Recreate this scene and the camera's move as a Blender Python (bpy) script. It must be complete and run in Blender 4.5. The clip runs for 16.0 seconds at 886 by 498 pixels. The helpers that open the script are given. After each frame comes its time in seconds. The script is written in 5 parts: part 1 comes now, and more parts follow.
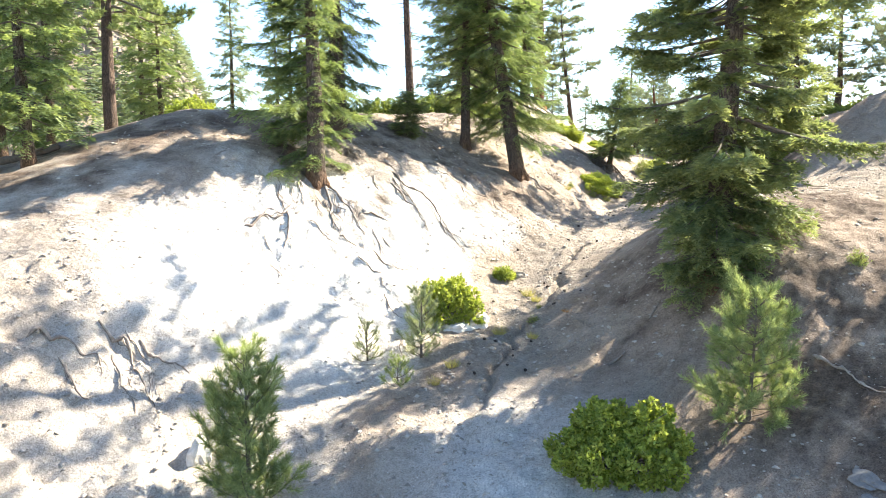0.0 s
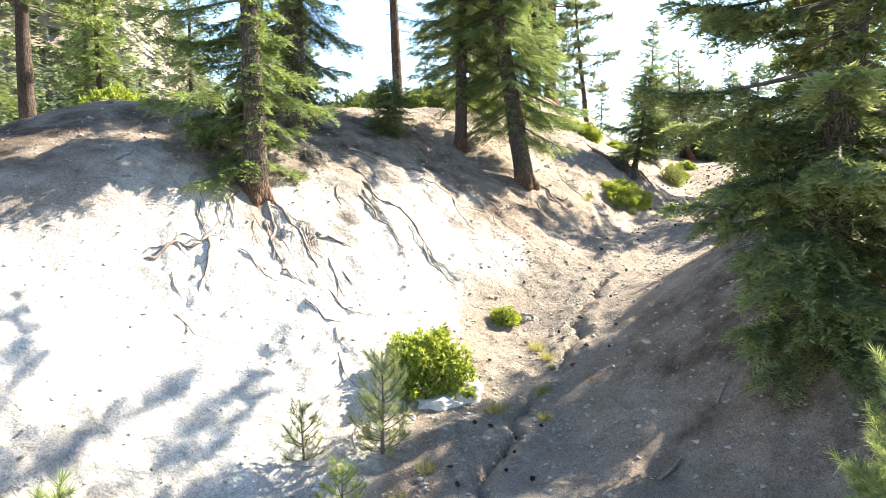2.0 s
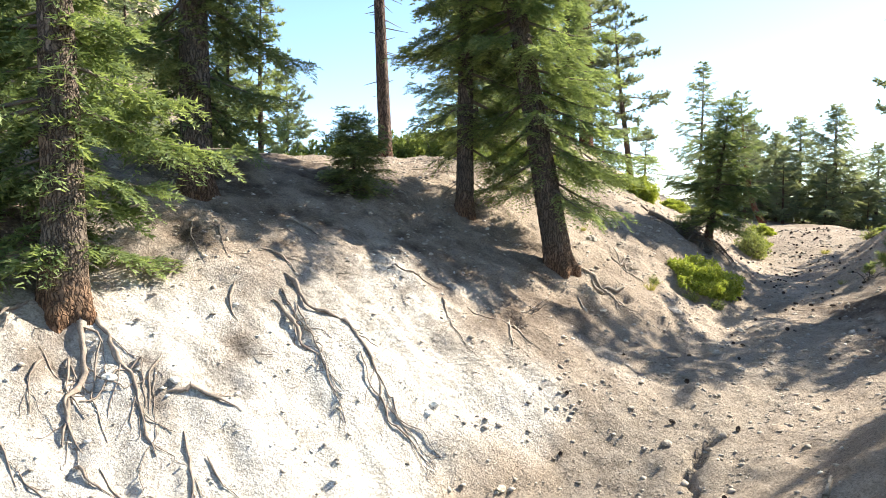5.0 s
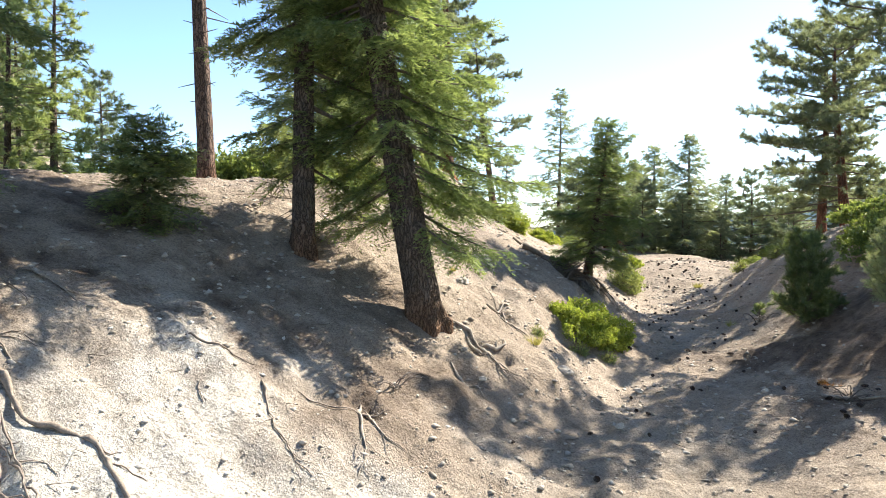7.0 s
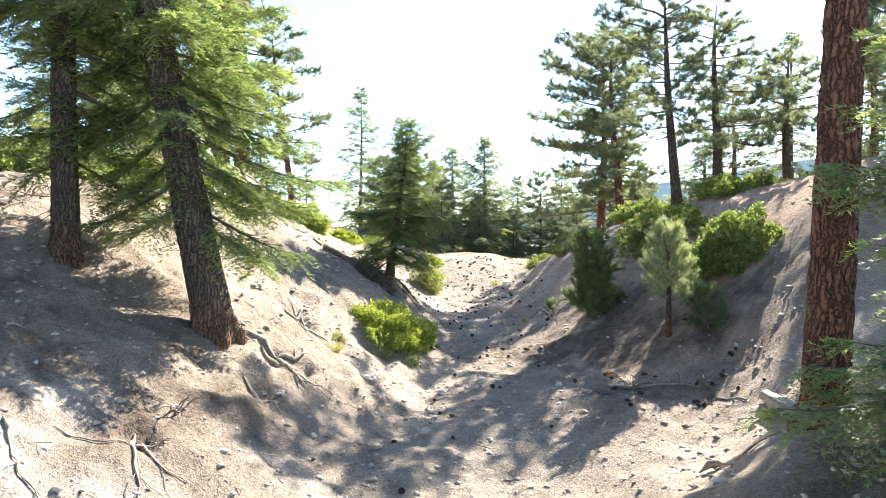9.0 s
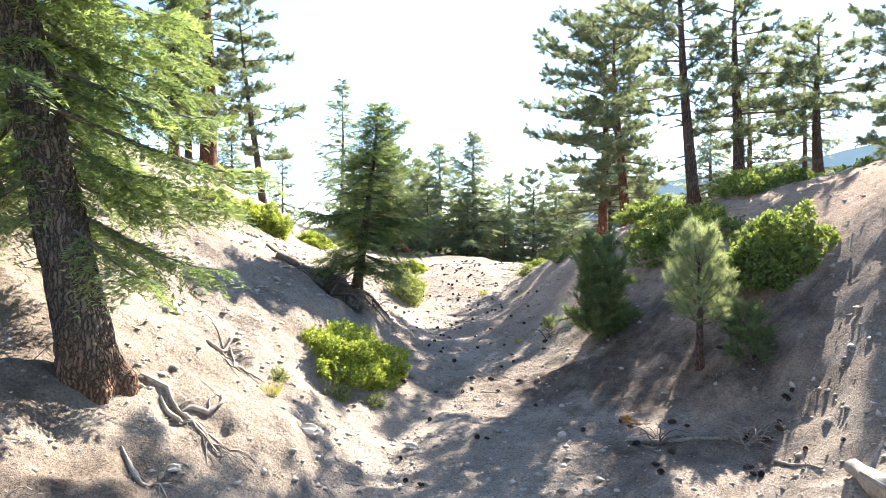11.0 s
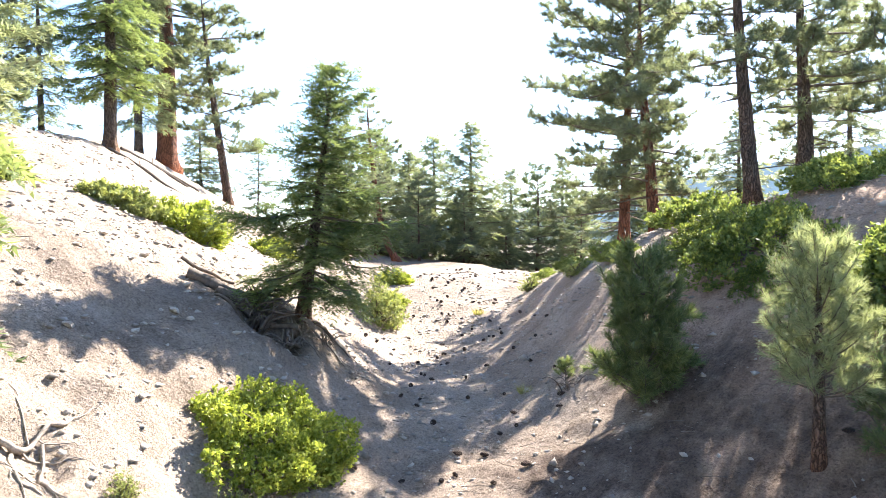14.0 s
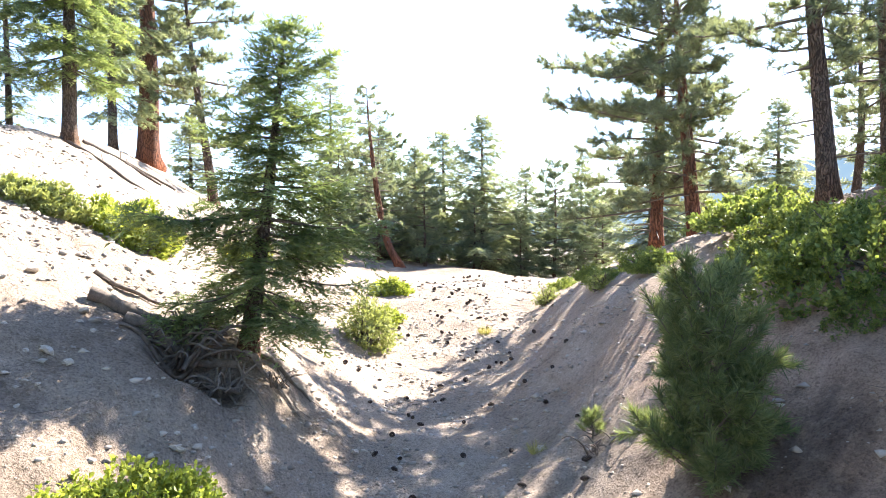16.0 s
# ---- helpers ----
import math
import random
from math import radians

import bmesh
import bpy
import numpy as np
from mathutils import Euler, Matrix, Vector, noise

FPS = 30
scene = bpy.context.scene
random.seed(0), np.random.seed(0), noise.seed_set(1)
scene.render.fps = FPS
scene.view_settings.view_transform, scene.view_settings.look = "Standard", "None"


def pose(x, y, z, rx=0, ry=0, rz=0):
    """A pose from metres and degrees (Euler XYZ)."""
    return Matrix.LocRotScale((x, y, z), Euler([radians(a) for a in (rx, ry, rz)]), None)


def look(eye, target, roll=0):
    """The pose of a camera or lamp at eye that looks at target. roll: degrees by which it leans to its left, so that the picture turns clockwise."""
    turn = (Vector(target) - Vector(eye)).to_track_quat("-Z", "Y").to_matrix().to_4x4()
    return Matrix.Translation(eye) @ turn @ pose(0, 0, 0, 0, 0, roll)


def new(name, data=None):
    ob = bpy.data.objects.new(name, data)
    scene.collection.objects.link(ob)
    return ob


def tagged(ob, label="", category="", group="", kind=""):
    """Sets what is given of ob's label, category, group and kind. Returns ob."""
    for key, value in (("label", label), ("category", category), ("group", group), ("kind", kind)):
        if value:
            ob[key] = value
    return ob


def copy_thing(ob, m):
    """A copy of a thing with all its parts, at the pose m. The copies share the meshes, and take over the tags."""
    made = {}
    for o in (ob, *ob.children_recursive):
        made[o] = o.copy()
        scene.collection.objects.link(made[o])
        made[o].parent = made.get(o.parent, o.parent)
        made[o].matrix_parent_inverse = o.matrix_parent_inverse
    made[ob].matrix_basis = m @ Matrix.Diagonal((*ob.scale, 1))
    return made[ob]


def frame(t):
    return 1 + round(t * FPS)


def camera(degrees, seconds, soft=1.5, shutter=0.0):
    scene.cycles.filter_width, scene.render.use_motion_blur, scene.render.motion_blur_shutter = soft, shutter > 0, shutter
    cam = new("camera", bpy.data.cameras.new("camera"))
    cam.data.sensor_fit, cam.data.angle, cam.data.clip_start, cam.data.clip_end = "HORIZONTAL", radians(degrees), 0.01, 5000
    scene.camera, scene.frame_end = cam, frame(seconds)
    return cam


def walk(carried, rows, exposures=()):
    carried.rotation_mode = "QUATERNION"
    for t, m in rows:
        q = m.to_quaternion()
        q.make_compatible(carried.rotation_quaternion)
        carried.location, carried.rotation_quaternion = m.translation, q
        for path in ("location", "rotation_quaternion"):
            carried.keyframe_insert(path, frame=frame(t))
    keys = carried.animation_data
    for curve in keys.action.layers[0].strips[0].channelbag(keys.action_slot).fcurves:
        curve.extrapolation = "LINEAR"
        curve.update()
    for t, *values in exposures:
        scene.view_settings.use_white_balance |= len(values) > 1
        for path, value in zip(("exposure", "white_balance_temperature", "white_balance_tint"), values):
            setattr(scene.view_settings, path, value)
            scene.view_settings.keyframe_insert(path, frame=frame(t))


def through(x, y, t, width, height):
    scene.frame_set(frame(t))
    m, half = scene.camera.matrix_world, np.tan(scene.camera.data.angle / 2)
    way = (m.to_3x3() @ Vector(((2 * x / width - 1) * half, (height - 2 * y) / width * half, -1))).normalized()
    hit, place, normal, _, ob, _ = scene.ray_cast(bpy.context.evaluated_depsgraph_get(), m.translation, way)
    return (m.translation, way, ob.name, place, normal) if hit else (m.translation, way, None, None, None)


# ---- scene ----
cam = camera(63.7, 16.0, soft=0.85)
METRES, EYE, TILT, LEAN, TURN = 26.0, 5.2, -8.0, 0.0, 0.0
ROWS = [
    (0.0, 0.0, 0.0, 0.0, -0.0, 0.0, 0.0),
    (0.5, 0.0063, 0.0494, 0.0076, 0.03, -0.01, -0.03),
    (1.0, 0.0123, 0.0992, 0.0149, 0.09, -0.03, -0.06),
    (1.5, 0.0181, 0.1478, 0.0224, 0.41, -0.03, -0.09),
    (2.0, 0.0236, 0.1948, 0.0303, 0.78, -0.05, -0.15),
    (2.5, 0.0286, 0.2415, 0.0372, 1.5, -0.08, -0.25),
    (3.0, 0.0335, 0.2875, 0.0445, 2.42, -0.07, -0.36),
    (3.5, 0.0384, 0.333, 0.052, 2.96, -0.05, -0.45),
    (3.7, 0.0402, 0.3508, 0.0547, 3.22, 0.13, -0.42),
    (5.8, 0.0532, 0.5355, 0.0915, 2.99, 5.89, -0.73),
    (6.0, 0.0547, 0.5494, 0.0941, 2.07, 5.92, -0.6),
    (6.5, 0.0575, 0.5837, 0.1017, -5.03, 6.13, 0.28),
    (7.0, 0.0564, 0.5981, 0.103, -8.18, 6.19, 0.82),
    (7.5, 0.0575, 0.5993, 0.105, -14.73, 6.01, 1.68),
    (8.0, 0.0561, 0.6012, 0.1039, -22.19, 5.77, 3.05),
    (8.5, 0.057, 0.6042, 0.1039, -22.22, 5.7, 3.06),
    (9.0, 0.0639, 0.6173, 0.107, -23.75, 5.56, 3.2),
    (9.2, 0.0685, 0.6264, 0.1077, -24.3, 5.56, 3.35),
    (11.3, 0.1268, 0.7245, 0.1255, -24.44, 5.49, 3.4),
    (11.5, 0.132, 0.7338, 0.1272, -24.51, 5.47, 3.45),
    (12.0, 0.1449, 0.7555, 0.131, -24.54, 5.46, 3.45),
    (12.5, 0.1579, 0.7772, 0.1347, -24.59, 5.46, 3.45),
    (13.0, 0.1705, 0.7992, 0.1382, -24.61, 5.48, 3.49),
    (13.5, 0.1832, 0.821, 0.1415, -24.28, 5.53, 3.43),
    (14.0, 0.1962, 0.8428, 0.1453, -24.24, 5.52, 3.43),
    (14.5, 0.2092, 0.8638, 0.1487, -24.27, 5.53, 3.45),
    (15.0, 0.2223, 0.8849, 0.1521, -24.31, 5.57, 3.48),
    (15.5, 0.2356, 0.9063, 0.1557, -23.64, 5.61, 3.44),
    (16.0, 0.2501, 0.9278, 0.1593, -22.88, 5.66, 3.33),
]
EXPOSURES = [(t, e, k, 6 if t < 10 else 10 if t < 14 else 13) for t, e, k in ((0.0, 2.22, 6850), (3.5, 1.88, 6850), (6.0, 1.58, 6750), (7.5, 1.7, 6700), (9.0, 2.16, 6550), (12.0, 2.24, 6350), (16.0, 2.5, 6500))]
walk(cam, [(t, pose(0, 0, EYE, TILT, LEAN, TURN) @ pose(METRES * x, METRES * y, METRES * z, 90 + pitch, roll, yaw)) for t, x, y, z, yaw, pitch, roll in ROWS], EXPOSURES)

# ---- sky and sun ----
SUN_HEADING, SUN_HEIGHT = 57.8, 35.6
world = bpy.data.worlds.new("sky")
scene.world = world
world.use_nodes = True
wt = world.node_tree
sky = wt.nodes.new("ShaderNodeTexSky")
sky.sky_type = "NISHITA"
sky.sun_disc = False
sky.sun_elevation = radians(SUN_HEIGHT)
sky.sun_rotation = radians(SUN_HEADING)
sky.altitude, sky.air_density, sky.dust_density, sky.ozone_density = 2200, 0.9, 1.1, 3.0
wt.nodes["Background"].inputs["Strength"].default_value = 0.125
wt.links.new(sky.outputs["Color"], wt.nodes["Background"].inputs["Color"])
sun = new("sun", bpy.data.lights.new("sun", "SUN"))
sun.data.energy, sun.data.angle, sun.data.color = 5.0, radians(0.5), (1.0, 0.95, 0.87)
sh, se = radians(SUN_HEADING), radians(SUN_HEIGHT)
sun.matrix_world = look((0, 0, 60), (-math.sin(sh) * math.cos(se), -math.cos(sh) * math.cos(se), 60 - math.sin(se)))


# ---- materials ----
def nodes_of(name):
    m = bpy.data.materials.new(name)
    m.use_nodes = True
    return m, m.node_tree.nodes, m.node_tree.links, m.node_tree.nodes["Principled BSDF"]


def noise_tex(n, l, scale, detail=6.0, rough=0.6, coords="Object", stretch=None):
    tc = n.new("ShaderNodeTexCoord")
    nt = n.new("ShaderNodeTexNoise")
    nt.inputs["Scale"].default_value, nt.inputs["Detail"].default_value, nt.inputs["Roughness"].default_value = scale, detail, rough
    if stretch:
        mp = n.new("ShaderNodeMapping")
        mp.inputs["Scale"].default_value = stretch
        l.new(tc.outputs[coords], mp.inputs["Vector"])
        l.new(mp.outputs["Vector"], nt.inputs["Vector"])
    else:
        l.new(tc.outputs[coords], nt.inputs["Vector"])
    return nt


def ramp(n, l, source, stops):
    r = n.new("ShaderNodeValToRGB")
    e = r.color_ramp.elements
    while len(e) < len(stops):
        e.new(0.5)
    for k, (p, c) in zip(e, stops):
        k.position, k.color = p, (*c, 1)
    l.new(source, r.inputs["Fac"])
    return r


def mix(n, l, fac, a, b, blend="MIX"):
    m = n.new("ShaderNodeMix")
    m.data_type, m.blend_type = "RGBA", blend
    for s, v in (("Factor", fac), ("A", a), ("B", b)):
        k = [i for i in m.inputs if i.name == s and i.type == ("VALUE" if s == "Factor" else "RGBA")][0]
        if isinstance(v, (int, float)):
            k.default_value = v
        elif isinstance(v, tuple):
            k.default_value = (*v, 1)
        else:
            l.new(v, k)
    return [o for o in m.outputs if o.type == "RGBA"][0]


def bump(n, l, bsdf, height, strength, distance, under=None):
    b = n.new("ShaderNodeBump")
    b.inputs["Strength"].default_value, b.inputs["Distance"].default_value = strength, distance
    l.new(height, b.inputs["Height"])
    if under is not None:
        l.new(under, b.inputs["Normal"])
    l.new(b.outputs["Normal"], bsdf.inputs["Normal"])
    return b.outputs["Normal"]


def leaf_mat(name, dark, light, glow, through=0.45, gloss=0.35, tips=0.0):
    """Foliage: a diffuse and a translucent side, each leaf with its own tone; tips: how far the new growth is paler."""
    m, n, l, p = nodes_of(name)
    geo = n.new("ShaderNodeNewGeometry")
    big = noise_tex(n, l, 4.5, 4)
    tone = ramp(n, l, geo.outputs["Random Per Island"], [(0.0, dark), (0.6, light), (1.0, light if tips else glow)])
    patch = ramp(n, l, big.outputs["Fac"], [(0.35, dark), (0.65, light if tips else glow)])
    col = mix(n, l, 0.35, tone.outputs["Color"], patch.outputs["Color"])
    if tips:
        at = n.new("ShaderNodeAttribute")
        at.attribute_name = "young"
        age = ramp(n, l, at.outputs["Fac"], [(0.1, (0.0, 0.0, 0.0)), (0.75, (tips, tips, tips))])
        col = mix(n, l, age.outputs["Color"], col, glow)
    l.new(col, p.inputs["Base Color"])
    p.inputs["Roughness"].default_value = 0.55
    p.inputs["Specular IOR Level"].default_value = gloss
    tr = n.new("ShaderNodeBsdfTranslucent")
    warm = mix(n, l, 1.0, col, (1.12, 1.08, 0.68), "MULTIPLY")
    l.new(warm, tr.inputs["Color"])
    ms = n.new("ShaderNodeMixShader")
    ms.inputs["Fac"].default_value = through
    l.new(p.outputs["BSDF"], ms.inputs[1])
    l.new(tr.outputs["BSDF"], ms.inputs[2])
    l.new(ms.outputs["Shader"], n["Material Output"].inputs["Surface"])
    return m


def bark_mat(name, crack, plate, edge, scale=9.0):
    m, n, l, p = nodes_of(name)
    v = n.new("ShaderNodeTexVoronoi")
    v.feature = "DISTANCE_TO_EDGE"
    tc = n.new("ShaderNodeTexCoord")
    mp = n.new("ShaderNodeMapping")
    mp.inputs["Scale"].default_value = (1, 1, 0.16)
    warp = noise_tex(n, l, 6.0, 3)
    add = n.new("ShaderNodeVectorMath")
    add.operation = "MULTIPLY_ADD"
    add.inputs[1].default_value = (0.16, 0.16, 0.3)
    l.new(warp.outputs["Color"], add.inputs[0])
    l.new(tc.outputs["Object"], add.inputs[2])
    l.new(add.outputs["Vector"], mp.inputs["Vector"])
    l.new(mp.outputs["Vector"], v.inputs["Vector"])
    v.inputs["Scale"].default_value = scale
    fine = noise_tex(n, l, 45, 5, 0.7)
    big = noise_tex(n, l, 2.2, 3)
    plates = ramp(n, l, v.outputs["Distance"], [(0.0, crack), (0.04, crack), (0.13, plate), (1.0, edge)])
    tint = ramp(n, l, fine.outputs["Fac"], [(0.3, (0.55, 0.55, 0.55)), (0.7, (1.25, 1.2, 1.15))])
    c = mix(n, l, 1.0, plates.outputs["Color"], tint.outputs["Color"], "MULTIPLY")
    grey = ramp(n, l, big.outputs["Fac"], [(0.42, (1, 1, 1)), (0.7, (0.72, 0.78, 0.8))])
    c = mix(n, l, 1.0, c, grey.outputs["Color"], "MULTIPLY")
    sx = n.new("ShaderNodeSeparateXYZ")
    l.new(add.outputs["Vector"], sx.inputs["Vector"])
    foot = ramp(n, l, sx.outputs["Z"], [(0.15, (0.75, 0.75, 0.75)), (0.75, (0.0, 0.0, 0.0))])
    l.new(mix(n, l, foot.outputs["Color"], c, mix(n, l, 1.0, c, (1.55, 1.05, 0.72), "MULTIPLY")), p.inputs["Base Color"])
    p.inputs["Roughness"].default_value = 0.9
    p.inputs["Specular IOR Level"].default_value = 0.15
    deep = ramp(n, l, v.outputs["Distance"], [(0.0, (0, 0, 0)), (0.22, (1, 1, 1))])
    first = bump(n, l, p, deep.outputs["Color"], 1.0, 0.03)
    bump(n, l, p, fine.outputs["Fac"], 0.5, 0.01, first)
    return m


def wood_mat(name, a, b):
    m, n, l, p = nodes_of(name)
    g = noise_tex(n, l, 14, 6, 0.65)
    h = noise_tex(n, l, 90, 4, 0.6)
    c = ramp(n, l, g.outputs["Fac"], [(0.3, a), (0.7, b)])
    t = ramp(n, l, h.outputs["Fac"], [(0.3, (0.65, 0.65, 0.65)), (0.7, (1.2, 1.2, 1.2))])
    l.new(mix(n, l, 1.0, c.outputs["Color"], t.outputs["Color"], "MULTIPLY"), p.inputs["Base Color"])
    p.inputs["Roughness"].default_value = 0.85
    bump(n, l, p, h.outputs["Fac"], 0.6, 0.008)
    return m


def stone_mat(name, a, b):
    m, n, l, p = nodes_of(name)
    oi = n.new("ShaderNodeNewGeometry")
    g = noise_tex(n, l, 7, 6, 0.65)
    h = noise_tex(n, l, 70, 4, 0.6)
    c = ramp(n, l, g.outputs["Fac"], [(0.3, a), (0.7, b)])
    t = ramp(n, l, oi.outputs["Random Per Island"], [(0.0, (0.6, 0.58, 0.55)), (0.6, (1.0, 0.98, 0.95)), (1.0, (1.3, 1.28, 1.22))])
    l.new(mix(n, l, 1.0, c.outputs["Color"], t.outputs["Color"], "MULTIPLY"), p.inputs["Base Color"])
    p.inputs["Roughness"].default_value = 0.9
    bump(n, l, p, h.outputs["Fac"], 0.5, 0.01)
    return m


def ground_mat():
    """Decomposed granite: sandy tan, pale chalky rock on the cut bank, dark needle litter with some painted shade under
    the trees.
    """
    m, n, l, p = nodes_of("granite_soil")
    at = n.new("ShaderNodeAttribute")
    at.attribute_name = "soil"
    sep = n.new("ShaderNodeSeparateColor")
    l.new(at.outputs["Color"], sep.inputs["Color"])
    big = noise_tex(n, l, 0.55, 5, 0.6)
    mid = noise_tex(n, l, 5.0, 7, 0.7)
    grain = noise_tex(n, l, 42, 5, 0.75)
    peb = n.new("ShaderNodeTexVoronoi")
    peb.inputs["Scale"].default_value = 38
    peb2 = n.new("ShaderNodeTexVoronoi")
    peb2.inputs["Scale"].default_value = 60
    tc = n.new("ShaderNodeTexCoord")
    for v in (peb, peb2):
        l.new(tc.outputs["Object"], v.inputs["Vector"])
    sand = ramp(n, l, big.outputs["Fac"], [(0.3, (0.265, 0.206, 0.156)), (0.5, (0.355, 0.284, 0.221)), (0.7, (0.43, 0.352, 0.28))])
    chalk = ramp(n, l, mid.outputs["Fac"], [(0.3, (0.46, 0.41, 0.35)), (0.5, (0.61, 0.565, 0.505)), (0.75, (0.7, 0.665, 0.61))])
    duff_shade = ramp(n, l, mid.outputs["Fac"], [(0.3, (0.078, 0.055, 0.041)), (0.55, (0.158, 0.115, 0.086)), (0.8, (0.275, 0.214, 0.164))])
    red = ramp(n, l, mid.outputs["Fac"], [(0.3, (0.34, 0.218, 0.145)), (0.7, (0.5, 0.345, 0.24))])
    c = mix(n, l, sep.outputs["Red"], sand.outputs["Color"], chalk.outputs["Color"])
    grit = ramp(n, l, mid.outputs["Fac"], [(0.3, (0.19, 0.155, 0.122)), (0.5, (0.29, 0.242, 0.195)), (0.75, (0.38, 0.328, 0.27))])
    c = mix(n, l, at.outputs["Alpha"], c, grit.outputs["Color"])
    c = mix(n, l, sep.outputs["Blue"], c, red.outputs["Color"])
    c = mix(n, l, sep.outputs["Green"], c, duff_shade.outputs["Color"])
    mott = noise_tex(n, l, 2.4, 9, 0.72)
    mo = ramp(n, l, mott.outputs["Fac"], [(0.28, (0.62, 0.585, 0.55)), (0.45, (1.0, 0.99, 0.98)), (0.68, (1.14, 1.14, 1.14))])
    c = mix(n, l, 0.85, c, mix(n, l, 1.0, c, mo.outputs["Color"], "MULTIPLY"))
    speck = ramp(n, l, peb.outputs["Color"], [(0.05, (0.5, 0.48, 0.46)), (0.35, (0.95, 0.95, 0.95)), (0.95, (1.35, 1.33, 1.3))])
    c = mix(n, l, 0.55, c, mix(n, l, 1.0, c, speck.outputs["Color"], "MULTIPLY"))
    gr = ramp(n, l, grain.outputs["Fac"], [(0.3, (0.5, 0.475, 0.455)), (0.49, (1.0, 1.0, 1.0)), (0.7, (1.26, 1.25, 1.24))])
    c = mix(n, l, 1.0, c, gr.outputs["Color"], "MULTIPLY")
    l.new(c, p.inputs["Base Color"])
    p.inputs["Roughness"].default_value = 0.95
    p.inputs["Specular IOR Level"].default_value = 0.12
    b0 = bump(n, l, p, mott.outputs["Fac"], 0.9, 0.14)
    b1 = bump(n, l, p, mid.outputs["Fac"], 0.8, 0.055, b0)
    b2 = bump(n, l, p, peb.outputs["Distance"], 0.28, 0.016, b1)
    b3 = bump(n, l, p, peb2.outputs["Distance"], 0.4, 0.01, b2)
    bump(n, l, p, grain.outputs["Fac"], 0.4, 0.01, b3)
    return m


SOIL = ground_mat()
FIR = leaf_mat("fir_needles", (0.06, 0.09, 0.05), (0.165, 0.21, 0.1), (0.39, 0.42, 0.18), 0.52, tips=0.78)
# Fir needles again in a sunlit tone; the sunlight is in the colour.
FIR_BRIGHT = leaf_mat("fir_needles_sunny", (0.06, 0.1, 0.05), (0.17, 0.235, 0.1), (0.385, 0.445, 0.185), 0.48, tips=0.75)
FIR_MID = leaf_mat("fir_needles_green", (0.055, 0.09, 0.045), (0.15, 0.208, 0.09), (0.345, 0.4, 0.165), 0.47, tips=0.68)
PINE = leaf_mat("pine_needles", (0.12, 0.15, 0.105), (0.23, 0.27, 0.175), (0.36, 0.385, 0.245), 0.52)
# Young pine needles darkened; the bank's shade is put into this colour.
PINE_DARK = leaf_mat("shade_dark_young_pine_needles", (0.07, 0.1, 0.045), (0.165, 0.215, 0.095), (0.31, 0.35, 0.155), 0.48)
PALE_PINE = leaf_mat("pale_young_pine_needles", (0.17, 0.205, 0.115), (0.33, 0.375, 0.215), (0.48, 0.515, 0.32), 0.52)
YOUNG = leaf_mat("young_pine_needles", (0.145, 0.195, 0.075), (0.315, 0.385, 0.165), (0.5, 0.54, 0.27), 0.54)
LEAF = leaf_mat("shrub_leaves", (0.135, 0.185, 0.03), (0.36, 0.43, 0.07), (0.54, 0.575, 0.135), 0.5, 0.5)
# Shrub leaf again, darkened: the thicket's shade is put into its colour.
SHADE_LEAF = leaf_mat("shaded_glossy_shrub_leaves", (0.06, 0.095, 0.026), (0.165, 0.22, 0.055), (0.4, 0.44, 0.11), 0.45, 0.5)
# Needles paled so that distance haze sits in their colour.
HAZE_FIR = leaf_mat("haze_pale_needles", (0.12, 0.155, 0.11), (0.26, 0.305, 0.2), (0.46, 0.49, 0.3), 0.5, tips=0.7)
CREST_LEAF = leaf_mat("crest_shrub_leaves", (0.1, 0.145, 0.04), (0.24, 0.305, 0.085), (0.42, 0.465, 0.15), 0.46, 0.4)
SAGE = leaf_mat("pale_shrub_leaves", (0.18, 0.21, 0.08), (0.34, 0.38, 0.14), (0.46, 0.49, 0.2), 0.4)
STRAW = leaf_mat("dry_grass", (0.28, 0.24, 0.09), (0.42, 0.38, 0.16), (0.5, 0.48, 0.2), 0.4)
RUST = leaf_mat("rust_dead_needles", (0.25, 0.09, 0.025), (0.4, 0.18, 0.04), (0.5, 0.26, 0.07), 0.3)
BARK = bark_mat("fir_bark", (0.095, 0.072, 0.058), (0.195, 0.15, 0.118), (0.265, 0.208, 0.165), 22)
BARK_RED = bark_mat("red_pine_bark", (0.11, 0.055, 0.038), (0.25, 0.115, 0.073), (0.33, 0.175, 0.118), 17)
BARK_BROWN = bark_mat("brown_pine_bark", (0.075, 0.052, 0.042), (0.23, 0.15, 0.115), (0.34, 0.25, 0.2), 19)
BARK_DARK = bark_mat("dark_pine_bark", (0.085, 0.06, 0.048), (0.185, 0.13, 0.1), (0.28, 0.205, 0.16), 24)
TWIG = wood_mat("twig_wood", (0.10, 0.075, 0.055), (0.2, 0.155, 0.12))
DEADWOOD = wood_mat("weathered_wood", (0.2, 0.155, 0.115), (0.4, 0.33, 0.26))
ROOT = wood_mat("root_wood", (0.16, 0.12, 0.092), (0.37, 0.295, 0.235))
OLD_ROOT = wood_mat("bleached_root_wood", (0.24, 0.19, 0.145), (0.47, 0.395, 0.32))
STONE = stone_mat("granite_stone", (0.3, 0.25, 0.2), (0.5, 0.44, 0.38))
DARK_STONE = stone_mat("grey_slate_rock", (0.14, 0.125, 0.115), (0.27, 0.245, 0.225))
WHITE_STONE = stone_mat("pale_granite", (0.5, 0.46, 0.41), (0.72, 0.69, 0.65))
CONE = wood_mat("cone_scales", (0.028, 0.018, 0.013), (0.085, 0.052, 0.036))


